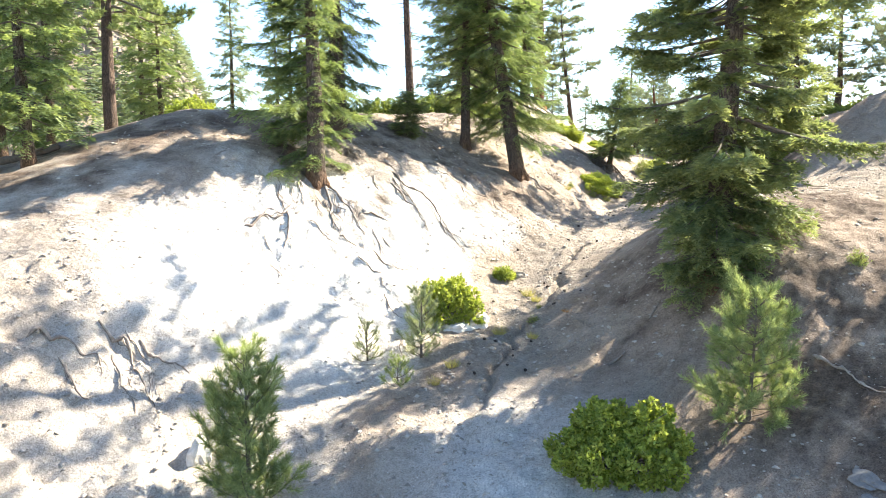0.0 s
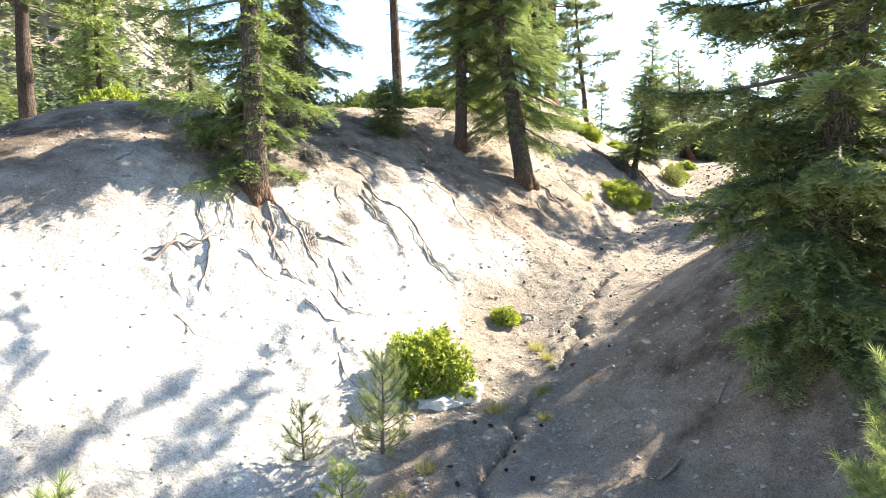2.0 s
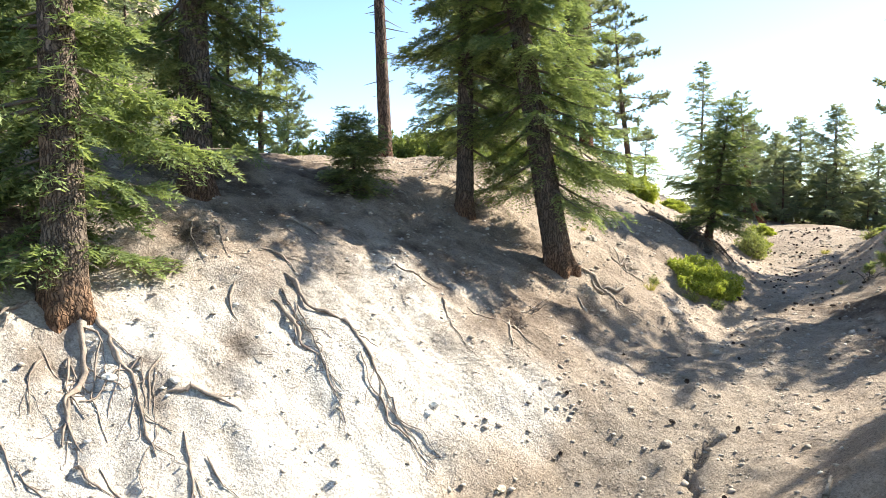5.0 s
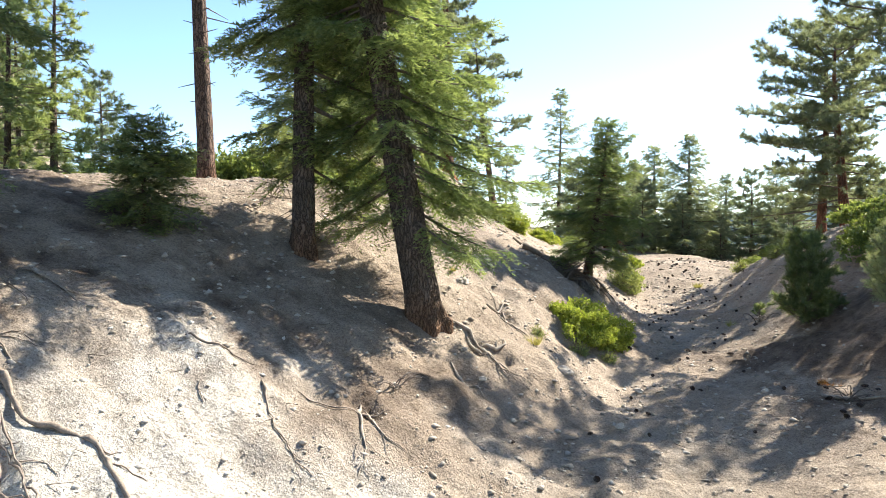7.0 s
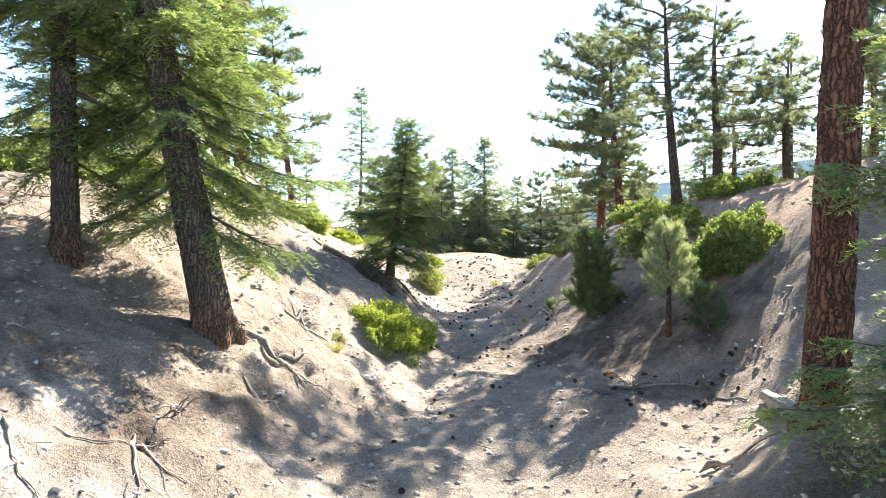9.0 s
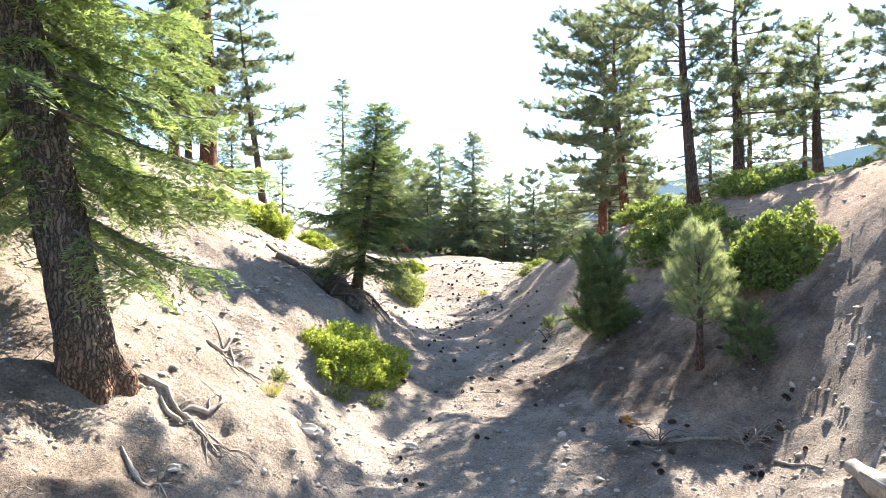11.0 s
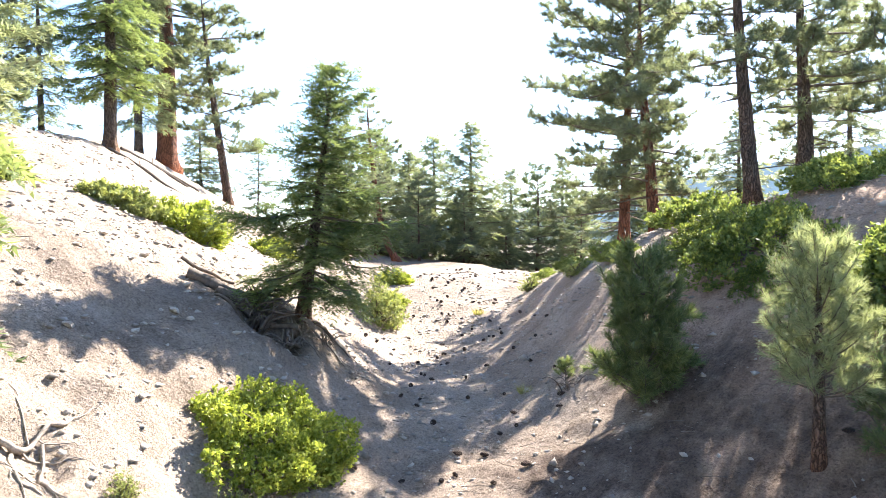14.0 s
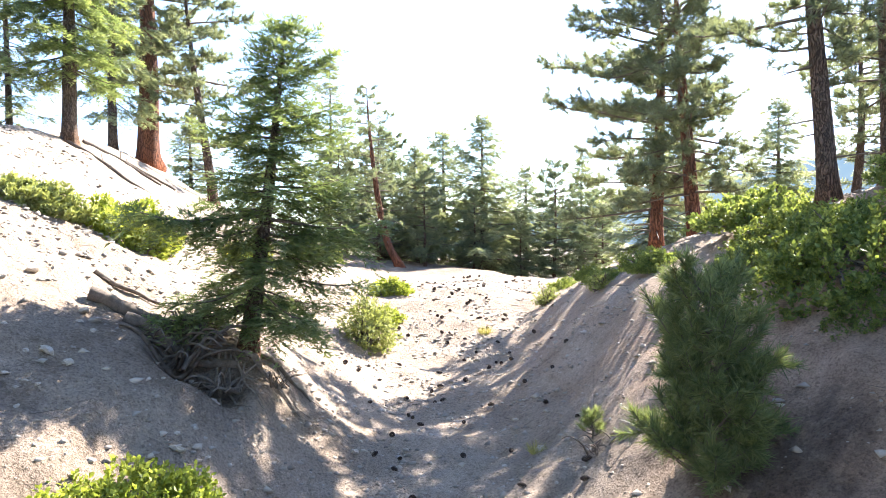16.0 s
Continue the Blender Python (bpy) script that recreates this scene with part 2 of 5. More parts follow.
# ---- mesh tools ----
def mesh_of(name, verts, faces, material, smooth=False):
    """A mesh from arrays: faces all of one size."""
    verts, faces = np.asarray(verts, dtype=np.float32), np.asarray(faces, dtype=np.int32)
    me = bpy.data.meshes.new(name)
    k = faces.shape[1]
    me.vertices.add(len(verts))
    me.vertices.foreach_set("co", verts.ravel())
    me.loops.add(faces.size)
    me.loops.foreach_set("vertex_index", faces.ravel())
    me.polygons.add(len(faces))
    me.polygons.foreach_set("loop_start", np.arange(0, faces.size, k, dtype=np.int32))
    me.polygons.foreach_set("loop_total", np.full(len(faces), k, dtype=np.int32))
    if smooth:
        me.polygons.foreach_set("use_smooth", np.ones(len(faces), dtype=bool))
    me.update(calc_edges=True)
    me.materials.append(material)
    return me


def part(name, me, parent, label=""):
    ob = new(name, me)
    ob.parent = parent
    return tagged(ob, label)


def unit(v):
    return v / np.maximum(np.linalg.norm(v, axis=-1, keepdims=True), 1e-9)


def tube(path, radii, sides=6, rough=0.0, rng=None, flat=1.0):
    """A tube of quads along a path, closed to a point at its end."""
    path, radii = np.asarray(path, float), np.asarray(radii, float)
    n = len(path)
    tan = unit(np.gradient(path, axis=0))
    ref = np.array([0, 0, 1.0]) if abs(tan[:, 2]).mean() < 0.8 else np.array([1.0, 0, 0])
    s = unit(np.cross(tan, ref))
    u = np.cross(s, tan)
    a = np.arange(sides) * 2 * np.pi / sides
    r = radii[:, None] * np.ones(sides)
    if rough and rng is not None:
        r = r * (1 + rough * rng.normal(size=(n, sides)))
    v = path[:, None] + r[..., None] * (np.cos(a)[None, :, None] * s[:, None] + flat * np.sin(a)[None, :, None] * u[:, None])
    i = np.arange(n - 1)[:, None] * sides
    j = np.arange(sides)[None]
    k = (j + 1) % sides
    f = np.stack([i + j, i + k, i + sides + k, i + sides + j], -1).reshape(-1, 4)
    return v.reshape(-1, 3), f


class Soup:
    """Gathers tubes or blades into one mesh."""

    def __init__(self):
        self.v, self.f, self.n, self.w = [], [], 0, []

    def add(self, v, f, young=None):
        self.v.append(v)
        if young is not None:
            self.w.append(np.repeat(young, len(v) // len(young)))
        self.f.append(f + self.n)
        self.n += len(v)

    def mesh(self, name, material, smooth=False):
        me = mesh_of(name, np.concatenate(self.v), np.concatenate(self.f), material, smooth)
        if self.w:
            me.attributes.new("young", "FLOAT", "POINT").data.foreach_set("value", np.concatenate(self.w).astype(np.float32))
        return me


def blades(base, way, side, length, width):
    """Thin pointed needles: one triangle each."""
    m = len(base)
    w = side * (width * 0.5)[:, None]
    v = np.empty((m, 3, 3))
    v[:, 0], v[:, 1], v[:, 2] = base - w, base + w, base + way * length[:, None]
    return v.reshape(-1, 3), np.arange(3 * m).reshape(m, 3)


def leaves(base, way, side, length, width, fold=0.25):
    """Oval leaves folded along the midrib: two triangles as one bent quad."""
    m = len(base)
    up = np.cross(side, way)
    mid = base + way * (length * 0.5)[:, None] + up * (width * fold)[:, None]
    w = side * (width * 0.5)[:, None]
    v = np.empty((m, 4, 3))
    v[:, 0], v[:, 1], v[:, 2], v[:, 3] = base, mid + w, base + way * length[:, None], mid - w
    return v.reshape(-1, 3), np.arange(4 * m).reshape(m, 4)


def any_side(rng, way):
    return unit(np.cross(way, rng.normal(size=way.shape)))


# ---- lie of the land ----
OFFSETS = np.array([-18, -12, -8.5, -6.2, -4.4, -2.8, -1.4, -0.5, 0.6, 1.6, 3, 4.6, 6.5, 9, 13.0])
STATIONS, AXIS, HEIGHTS = [], [], []


def section(y, axis, left, right):
    """A cut across the hollow at y: its axis, and the ground's height at OFFSETS to both sides of it."""
    STATIONS.append(y), AXIS.append(axis), HEIGHTS.append(left + right)


section(0, 0.0, [2.7, 0.8, -0.7, -1.7, -2.4, -2.8, -2.9, -3.0], [-3.0, -2.9, -2.6, -2.2, -1.5, -0.4, 1.3])
section(11, 0.3, [2.1, 2.3, 1.5, 0.1, -0.7, -0.8, -0.7, -0.5], [-0.4, -0.3, 0.0, 0.4, 1.1, 2.0, 3.4])
section(13, 0.4, [2.1, 2.7, 2.4, 1.1, 0.0, -0.4, -0.2, -0.2], [-0.1, 0.0, 0.4, 1.0, 1.9, 2.6, 3.7])
section(15, 0.6, [2.3, 3.3, 3.4, 2.3, 0.8, 0.2, 0.2, 0.2], [0.2, 0.4, 0.7, 1.8, 3.3, 3.4, 3.8])
section(17, 1.2, [2.9, 4.2, 3.9, 2.6, 1.6, 1.0, 0.7, 0.7], [0.6, 0.8, 1.4, 2.6, 3.9, 4.0, 4.1])
section(19, 1.9, [3.5, 5.0, 5.0, 3.9, 2.6, 1.8, 1.3, 1.1], [1.2, 1.4, 2.1, 3.2, 4.0, 4.2, 5.0])
section(21, 2.7, [4.2, 5.7, 5.5, 4.5, 3.6, 2.5, 1.8, 1.5], [1.7, 2.0, 2.6, 3.5, 4.0, 4.4, 6.2])
section(23, 4.2, [4.9, 6.4, 5.7, 4.9, 3.9, 3.1, 2.6, 2.3], [2.2, 2.3, 2.7, 3.0, 3.9, 5.2, 7.2])
section(25, 5.7, [5.3, 6.5, 5.7, 4.8, 4.0, 3.3, 2.7, 2.6], [2.6, 2.7, 2.9, 3.2, 4.7, 6.8, 7.6])
section(27, 7.2, [5.2, 6.5, 5.9, 4.9, 4.2, 3.5, 2.8, 2.8], [2.8, 3.0, 3.3, 4.2, 5.6, 7.1, 7.5])
section(29.5, 8.5, [4.6, 6.5, 6.2, 5.5, 4.7, 3.8, 3.2, 3.0], [3.1, 3.3, 4.1, 5.2, 6.3, 6.9, 7.1])
section(32.5, 10.1, [4.5, 6.6, 6.5, 6.0, 5.1, 4.5, 3.4, 3.2], [3.3, 3.8, 4.9, 5.7, 6.4, 6.5, 6.7])
section(36, 11.6, [5.0, 7.0, 6.8, 6.1, 5.2, 4.2, 3.4, 3.3], [3.5, 3.85, 4.85, 5.5, 5.8, 5.9, 6.1])
section(41, 14.0, [5.6, 8.2, 6.9, 5.7, 4.8, 4.2, 4.1, 4.2], [4.3, 4.3, 4.4, 4.8, 5.0, 5.1, 5.2])
section(47, 16.7, [6.6, 8.5, 6.8, 5.4, 4.7, 4.45, 4.4, 4.4], [4.4, 4.3, 4.1, 4.0, 4.1, 4.1, 4.0])
section(54, 18.0, [6.2, 8.5, 6.9, 5.8, 5.3, 4.9, 4.7, 4.5], [4.3, 4.2, 3.9, 3.5, 3.2, 2.9, 2.4])
STATIONS, AXIS, HEIGHTS = np.array(STATIONS, float), np.array(AXIS), np.array(HEIGHTS)


def cubic(g, v):
    """Weights of the smooth curve through values at g."""
    v = np.clip(v, g[0], g[-1])
    n = len(g)
    w = np.zeros((len(v), n))
    i = np.clip(np.searchsorted(g, v, side="right") - 1, 0, n - 2)
    h = g[i + 1] - g[i]
    t = (v - g[i]) / h
    r = np.arange(len(v))
    np.add.at(w, (r, i), 2 * t**3 - 3 * t**2 + 1)
    np.add.at(w, (r, i + 1), 3 * t**2 - 2 * t**3)
    for k, c in ((i, t**3 - 2 * t**2 + t), (i + 1, t**3 - t**2)):
        a, b = np.maximum(k - 1, 0), np.minimum(k + 1, n - 1)
        s = c * h / (g[b] - g[a])
        np.add.at(w, (r, b), s)
        np.add.at(w, (r, a), -s)
    return w


def vnoise(x, y, seed=0):
    """Value noise in the plane, -1 to 1."""
    ix, iy = np.floor(x).astype(np.int64), np.floor(y).astype(np.int64)
    fx, fy = x - ix, y - iy
    fx, fy = fx * fx * (3 - 2 * fx), fy * fy * (3 - 2 * fy)

    def rnd(a, b):
        h = (a * 374761393 + b * 668265263 + seed * 974711) & 0xFFFFFFFF
        h = ((h ^ (h >> 13)) * 1274126177) & 0xFFFFFFFF
        return ((h ^ (h >> 16)) & 0xFFFF) / 32767.5 - 1

    a, b, c, d = rnd(ix, iy), rnd(ix + 1, iy), rnd(ix, iy + 1), rnd(ix + 1, iy + 1)
    return (a * (1 - fx) + b * fx) * (1 - fy) + (c * (1 - fx) + d * fx) * fy


def fbm(x, y, octaves=4, seed=0, gain=0.5):
    s, a = 0, 1.0
    for o in range(octaves):
        s = s + a * vnoise(x * 2.03**o + 17 * o, y * 2.03**o - 9 * o, seed + o)
        a *= gain
    return s


def smooth01(t):
    t = np.clip(t, 0, 1)
    return t * t * (3 - 2 * t)


def bare_land(x, y):
    out = np.empty(len(x))
    for k in range(0, len(x), 40000):
        xs, ys = x[k : k + 40000], y[k : k + 40000]
        wy = cubic(STATIONS, ys)
        wu = cubic(OFFSETS, xs - np.interp(ys, STATIONS, AXIS))
        out[k : k + 40000] = ((wy @ HEIGHTS) * wu).sum(1)
    return out


RILL = [(4.6, 23.6), (4.1, 22.0), (3.4, 20.4), (3.08, 19.2), (2.35, 18.1), (1.45, 16.3), (0.9, 14.9), (0.4, 13.2)]


def rill_depth(x, y):
    d = np.full(len(x), 9.0)
    for (ax, ay), (bx, by) in zip(RILL, RILL[1:]):
        px, py = bx - ax, by - ay
        t = np.clip(((x - ax) * px + (y - ay) * py) / (px * px + py * py), 0, 1)
        d = np.minimum(d, np.hypot(x - ax - t * px + 0.2 * fbm(y * 2.3, x * 0.9, 3, 91), y - ay - t * py))
    return 0.24 * np.exp(-((d / 0.075) ** 2)) * smooth01(0.62 + 1.0 * vnoise(x * 1.6, y * 1.6, 92)) - 0.03 * np.exp(-(((d - 0.3) / 0.15) ** 2))


def soil_masks(x, y):
    """Where the soil is chalky rock, needle litter with some painted shade, or rusty earth."""
    u = x - np.interp(y, STATIONS, AXIS)
    edge = 0.9 * fbm(x * 0.5, y * 0.5, 3, 31)
    chalk = smooth01((-u - 1.3 + edge) / 1.2) * smooth01((25.4 + edge * 1.5 - y) / 3.0) * smooth01((5.3 - bare_land(x, y) + 0.4 * edge) / 1.2) * (0.3 + 0.7 * smooth01((x + 8.3 + edge) / 2.5))
    silt = 0.85 * np.exp(-((((x - 1.6) / 2.3) ** 2 + ((y - 11.6) / 2.6) ** 2)) ** 2)
    duff_shade = np.zeros(len(x))
    # Litter spots, darkened further for shade under firs and in the root hollow.
    for cx, cy, r, a in ((-3.8, 21.6, 2.4, 0.75), (0.9, 26.0, 3.2, 0.65), (-2.2, 25.3, 3.0, 0.7), (-6.5, 21.8, 3.2, 0.6), (7.6, 16.6, 4.2, 0.95), (8.3, 12.3, 4.2, 0.95), (-8.0, 22.6, 3.4, 0.75), (-11.0, 19.5, 4.5, 0.9), (0.0, 31.5, 3.5, 0.5), (9.6, 25.4, 1.8, 0.6), (10.4, 28.0, 2.2, 0.95), (11.3, 26.3, 2.1, 0.7), (6.8, 32.5, 0.9, 0.7), (5.2, 31.2, 1.6, 0.35), (3.2, 13.5, 2.2, 0.08), (-0.5, 15.2, 1.6, 0.4), (15, 52, 6, 0.6)):
        duff_shade = np.maximum(duff_shade, a * np.exp(-(((x - cx) ** 2 + (y - cy) ** 2) / (r * r)) ** 2))
    duff_shade = np.clip(duff_shade * (0.75 + 0.75 * fbm(x * 1.7, y * 1.7, 5, 41, 0.65)), 0, 1)
    red = 0.9 * smooth01((u - 1.9 + edge) / 1.6) * smooth01((34 - y) / 4) * smooth01((y - 24.0) / 2.5) + 0.35 * smooth01((u - 2.6) / 2) * smooth01((18 - y) / 3)
    far = smooth01((np.hypot(x, y - 30) - 60) / 60)
    return np.maximum(chalk * (0.45 + 0.55 * smooth01((y - 13.5 + edge) / 2.5)), silt) * (1 - far) + 0.3 * far, np.maximum(duff_shade, 0.65 * far), np.clip(red, 0, 1) * (1 - far)


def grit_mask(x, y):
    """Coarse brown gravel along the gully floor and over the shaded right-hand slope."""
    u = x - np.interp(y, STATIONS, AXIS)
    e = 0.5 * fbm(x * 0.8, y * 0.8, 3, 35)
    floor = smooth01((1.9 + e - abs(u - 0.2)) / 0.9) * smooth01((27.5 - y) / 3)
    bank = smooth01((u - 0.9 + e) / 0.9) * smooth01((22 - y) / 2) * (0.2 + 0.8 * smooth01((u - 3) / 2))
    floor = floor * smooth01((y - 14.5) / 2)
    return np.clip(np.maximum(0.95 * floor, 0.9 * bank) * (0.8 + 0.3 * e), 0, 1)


def land(x, y, fine=True):
    """Ground height: the sections, falling away into far hills, with gravelly relief."""
    x, y = np.atleast_1d(np.asarray(x, float)), np.atleast_1d(np.asarray(y, float))
    z = bare_land(x, y)
    dx, dy = np.maximum(np.maximum(-15.5 - x, x - 28), 0), np.maximum(np.maximum(-2 - y, y - 53), 0)
    away = np.hypot(dx, dy)
    fall = smooth01(away / 260)
    z = z * (1 - smooth01(away / 120)) - 70 * fall - 0.12 * np.minimum(away, 40)
    rng_, head = np.hypot(x, y), np.degrees(np.arctan2(x, y))
    hill = smooth01((rng_ - 90) / 190) * np.clip(1 - abs(rng_ - 330) / 900, 0, 1) * smooth01((-head - 5) / 22) * smooth01((head + 75) / 25)
    z = z + hill * (150 + 26 * fbm(x * 0.012, y * 0.012, 5, 7))
    z = z + smooth01(away / 100) * 9 * fbm(x * 0.01, y * 0.01, 4, 3)
    if fine:
        near = away < 25
        xs, ys = x[near], y[near]
        chalk, duff_shade, red = soil_masks(xs, ys)
        u = xs - np.interp(ys, STATIONS, AXIS)
        crag = smooth01((-u - 3.6) / 1.6) * smooth01((15.2 - ys) / 1.5) * smooth01((ys - 9.0) / 1.5)
        d = 0.07 * fbm(xs * 0.8, ys * 0.8, 3, 11) + 0.04 * fbm(xs * 2.6, ys * 2.6, 3, 15) + 0.014 * fbm(xs * 6.5, ys * 6.5, 2, 19)
        bank = smooth01((-u - 1.4) / 1.0) * smooth01((u + 9) / 2)
        d += bank * 0.05 * (0.35 - abs(fbm(xs * 1.9, ys * 1.9, 3, 17)))
        d += chalk * (0.05 - 0.10 * abs(fbm(xs * 1.1 + 0.35 * ys, ys * 1.6, 4, 21)) + 0.05 * fbm(xs * 5.0, ys * 5.0, 2, 25) * smooth01(0.4 + fbm(xs * 0.9, ys * 0.9, 2, 27)))
        d += crag * (0.08 - 0.17 * abs(fbm(xs * 1.3, ys * 1.7, 4, 51)) + 0.07 * fbm(xs * 5, ys * 5, 2, 53))
        d += 0.02 * smooth01((u - 2) / 2) * abs(fbm(xs * 3, ys * 1.2, 3, 61))
        for px, py, pr, deep in ((7.05, 32.42, 0.45, 0.4), (3.62, 26.98, 0.2, 0.17), (4.02, 27.0, 0.22, 0.18), (4.45, 28.7, 0.26, 0.17), (1.78, 24.3, 0.2, 0.16), (3.28, 26.0, 0.22, 0.15), (-1.3, 21.75, 0.24, 0.1), (-3.2, 19.95, 0.3, 0.14), (-6.1, 13.1, 0.3, 0.14)):
            d -= deep * np.exp(-(((xs - px) ** 2 + (ys - py) ** 2) / (pr * pr)) ** 2)
        z[near] += d - rill_depth(xs, ys)
    return z


def gz(x, y):
    return float(land([x], [y])[0])


def lines(lo, hi, step, reach, growth=1.07):
    inner = np.arange(lo, hi + step / 2, step)
    out, s, p = [], step, 0.0
    while p < reach:
        s *= growth
        p += s
        out.append(p)
    out = np.array(out)
    return np.concatenate([lo - out[::-1], inner, hi + out])


gx, gy = lines(-5.5, 9.5, 0.075, 4200, 1.045), lines(13.0, 32.0, 0.075, 4200, 1.045)
GX, GY = np.meshgrid(gx, gy)
fx, fy = GX.ravel(), GY.ravel()
fz = land(fx, fy)
ni, nj = len(gy), len(gx)
ii = np.arange(ni - 1)[:, None] * nj + np.arange(nj - 1)[None]
ground = tagged(new("ground", mesh_of("ground", np.stack([fx, fy, fz], 1), np.stack([ii, ii + 1, ii + nj + 1, ii + nj], -1).reshape(-1, 4), SOIL, True)), "pale sandy gravel hollow between eroded granite banks", "ground", kind="structure")
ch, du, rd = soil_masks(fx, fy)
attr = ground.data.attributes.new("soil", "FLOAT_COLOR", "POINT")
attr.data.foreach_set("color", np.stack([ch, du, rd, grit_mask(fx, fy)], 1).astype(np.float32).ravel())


def on_ground(ob, x, y, sink=0.0, turn=0.0, size=1.0):
    ob.matrix_basis = pose(x, y, gz(x, y) - sink, 0, 0, turn) @ Matrix.Diagonal((size, size, size, 1))
    return ob


# ---- trees ----
def bend_path(rng, height, lean, wander, n=14, hook=0.0):
    """A trunk's line from the base up: lean in x and y over its height, a slow wander, a hooked foot."""
    t = np.linspace(0, 1, n) ** 1.25
    ph = rng.uniform(0, 6.3, 4)
    x = lean[0] * t + wander * (np.sin(2.6 * t * 2 + ph[0]) - np.sin(ph[0])) + hook * (1 - np.exp(-t * height / 0.8))
    y = lean[1] * t + wander * (np.sin(2.2 * t * 2 + ph[1]) - np.sin(ph[1]))
    z = t * height
    z[0] = -0.25
    return np.stack([x, y, z], 1)


def along(path, z):
    return np.array([np.interp(z, path[:, 2], path[:, k]) for k in range(3)])


def bark_relief(a, z, r0, width, tall, seed):
    """Depth of bark plates round a trunk: 1 on a plate, 0 in the furrow; a is the angle, z the height."""
    cols = max(6, int(round(2 * math.pi * r0 / width)))
    u = a / (2 * math.pi) * cols + 0.35 * vnoise(a * 3, z * 2.5, seed)
    v = z / tall + 0.3 * vnoise(a * 4 + 7, z * 4, seed + 1)
    iu, iv = np.floor(u).astype(np.int64), np.floor(v).astype(np.int64)
    first, second = np.full(len(a), 9.0), np.full(len(a), 9.0)
    for du in (-1, 0, 1):
        for dv in (-1, 0, 1):
            cu, cv = (iu + du) % cols, iv + dv
            h = (cu * 73856093 + cv * 19349663 + seed * 83492791) & 0xFFFF
            px, py = iu + du + 0.15 + 0.7 * (h % 251) / 251, cv + 0.15 + 0.7 * (h % 241) / 241
            d = np.hypot(u - px, v - py)
            second = np.where(d < first, first, np.minimum(second, d))
            first = np.minimum(first, d)
    return smooth01((second - first) / 0.28)


def trunk_mesh(rng, path, r0, height, bark, flare=0.3, sides=14, plates=None):
    """A tapered trunk with a flared, lobed foot; plates: width, height and depth of its bark plates."""
    if plates:
        sides = 84
        zz = np.concatenate([np.linspace(-0.25, 6.0, 230), np.linspace(6.3, height, 14)])
    else:
        zz = np.concatenate([np.linspace(-0.25, 1.2, 9), np.linspace(1.5, height, 16)])
    p = np.array([along(path, z) for z in np.clip(zz, -0.25, None)])
    p[:, 2] = zz
    r = r0 * np.clip(1 - np.clip(zz, 0, None) / height, 0.02, 1) ** 0.75 * (1 + flare * np.exp(-np.clip(zz, 0, None) / 0.22))
    v, f = tube(p, r, sides)
    a = np.arctan2(v[:, 1] - np.repeat(p[:, 1], sides), v[:, 0] - np.repeat(p[:, 0], sides))
    ph = rng.uniform(0, 6.3)
    lobes = 1 + (0.18 * np.cos(5 * a + ph) + 0.1 * np.cos(3 * a + 2 * ph)) * np.repeat(np.exp(-np.clip(zz, 0, None) / 0.25), sides) + 0.05 * vnoise(a * 2.2 + 9, v[:, 2] * 5, 5)
    if plates:
        lobes += plates[2] / r0 * (bark_relief(a, v[:, 2], r0, plates[0], plates[1], int(ph * 100)) - 0.6 + 0.25 * fbm(a * 9, v[:, 2] * 14, 2, 6)) * np.repeat(zz < 6.0, sides)
    c = np.repeat(p, sides, 0)
    v = c + (v - c) * lobes[:, None]
    return mesh_of("trunk", v, f, bark, True)


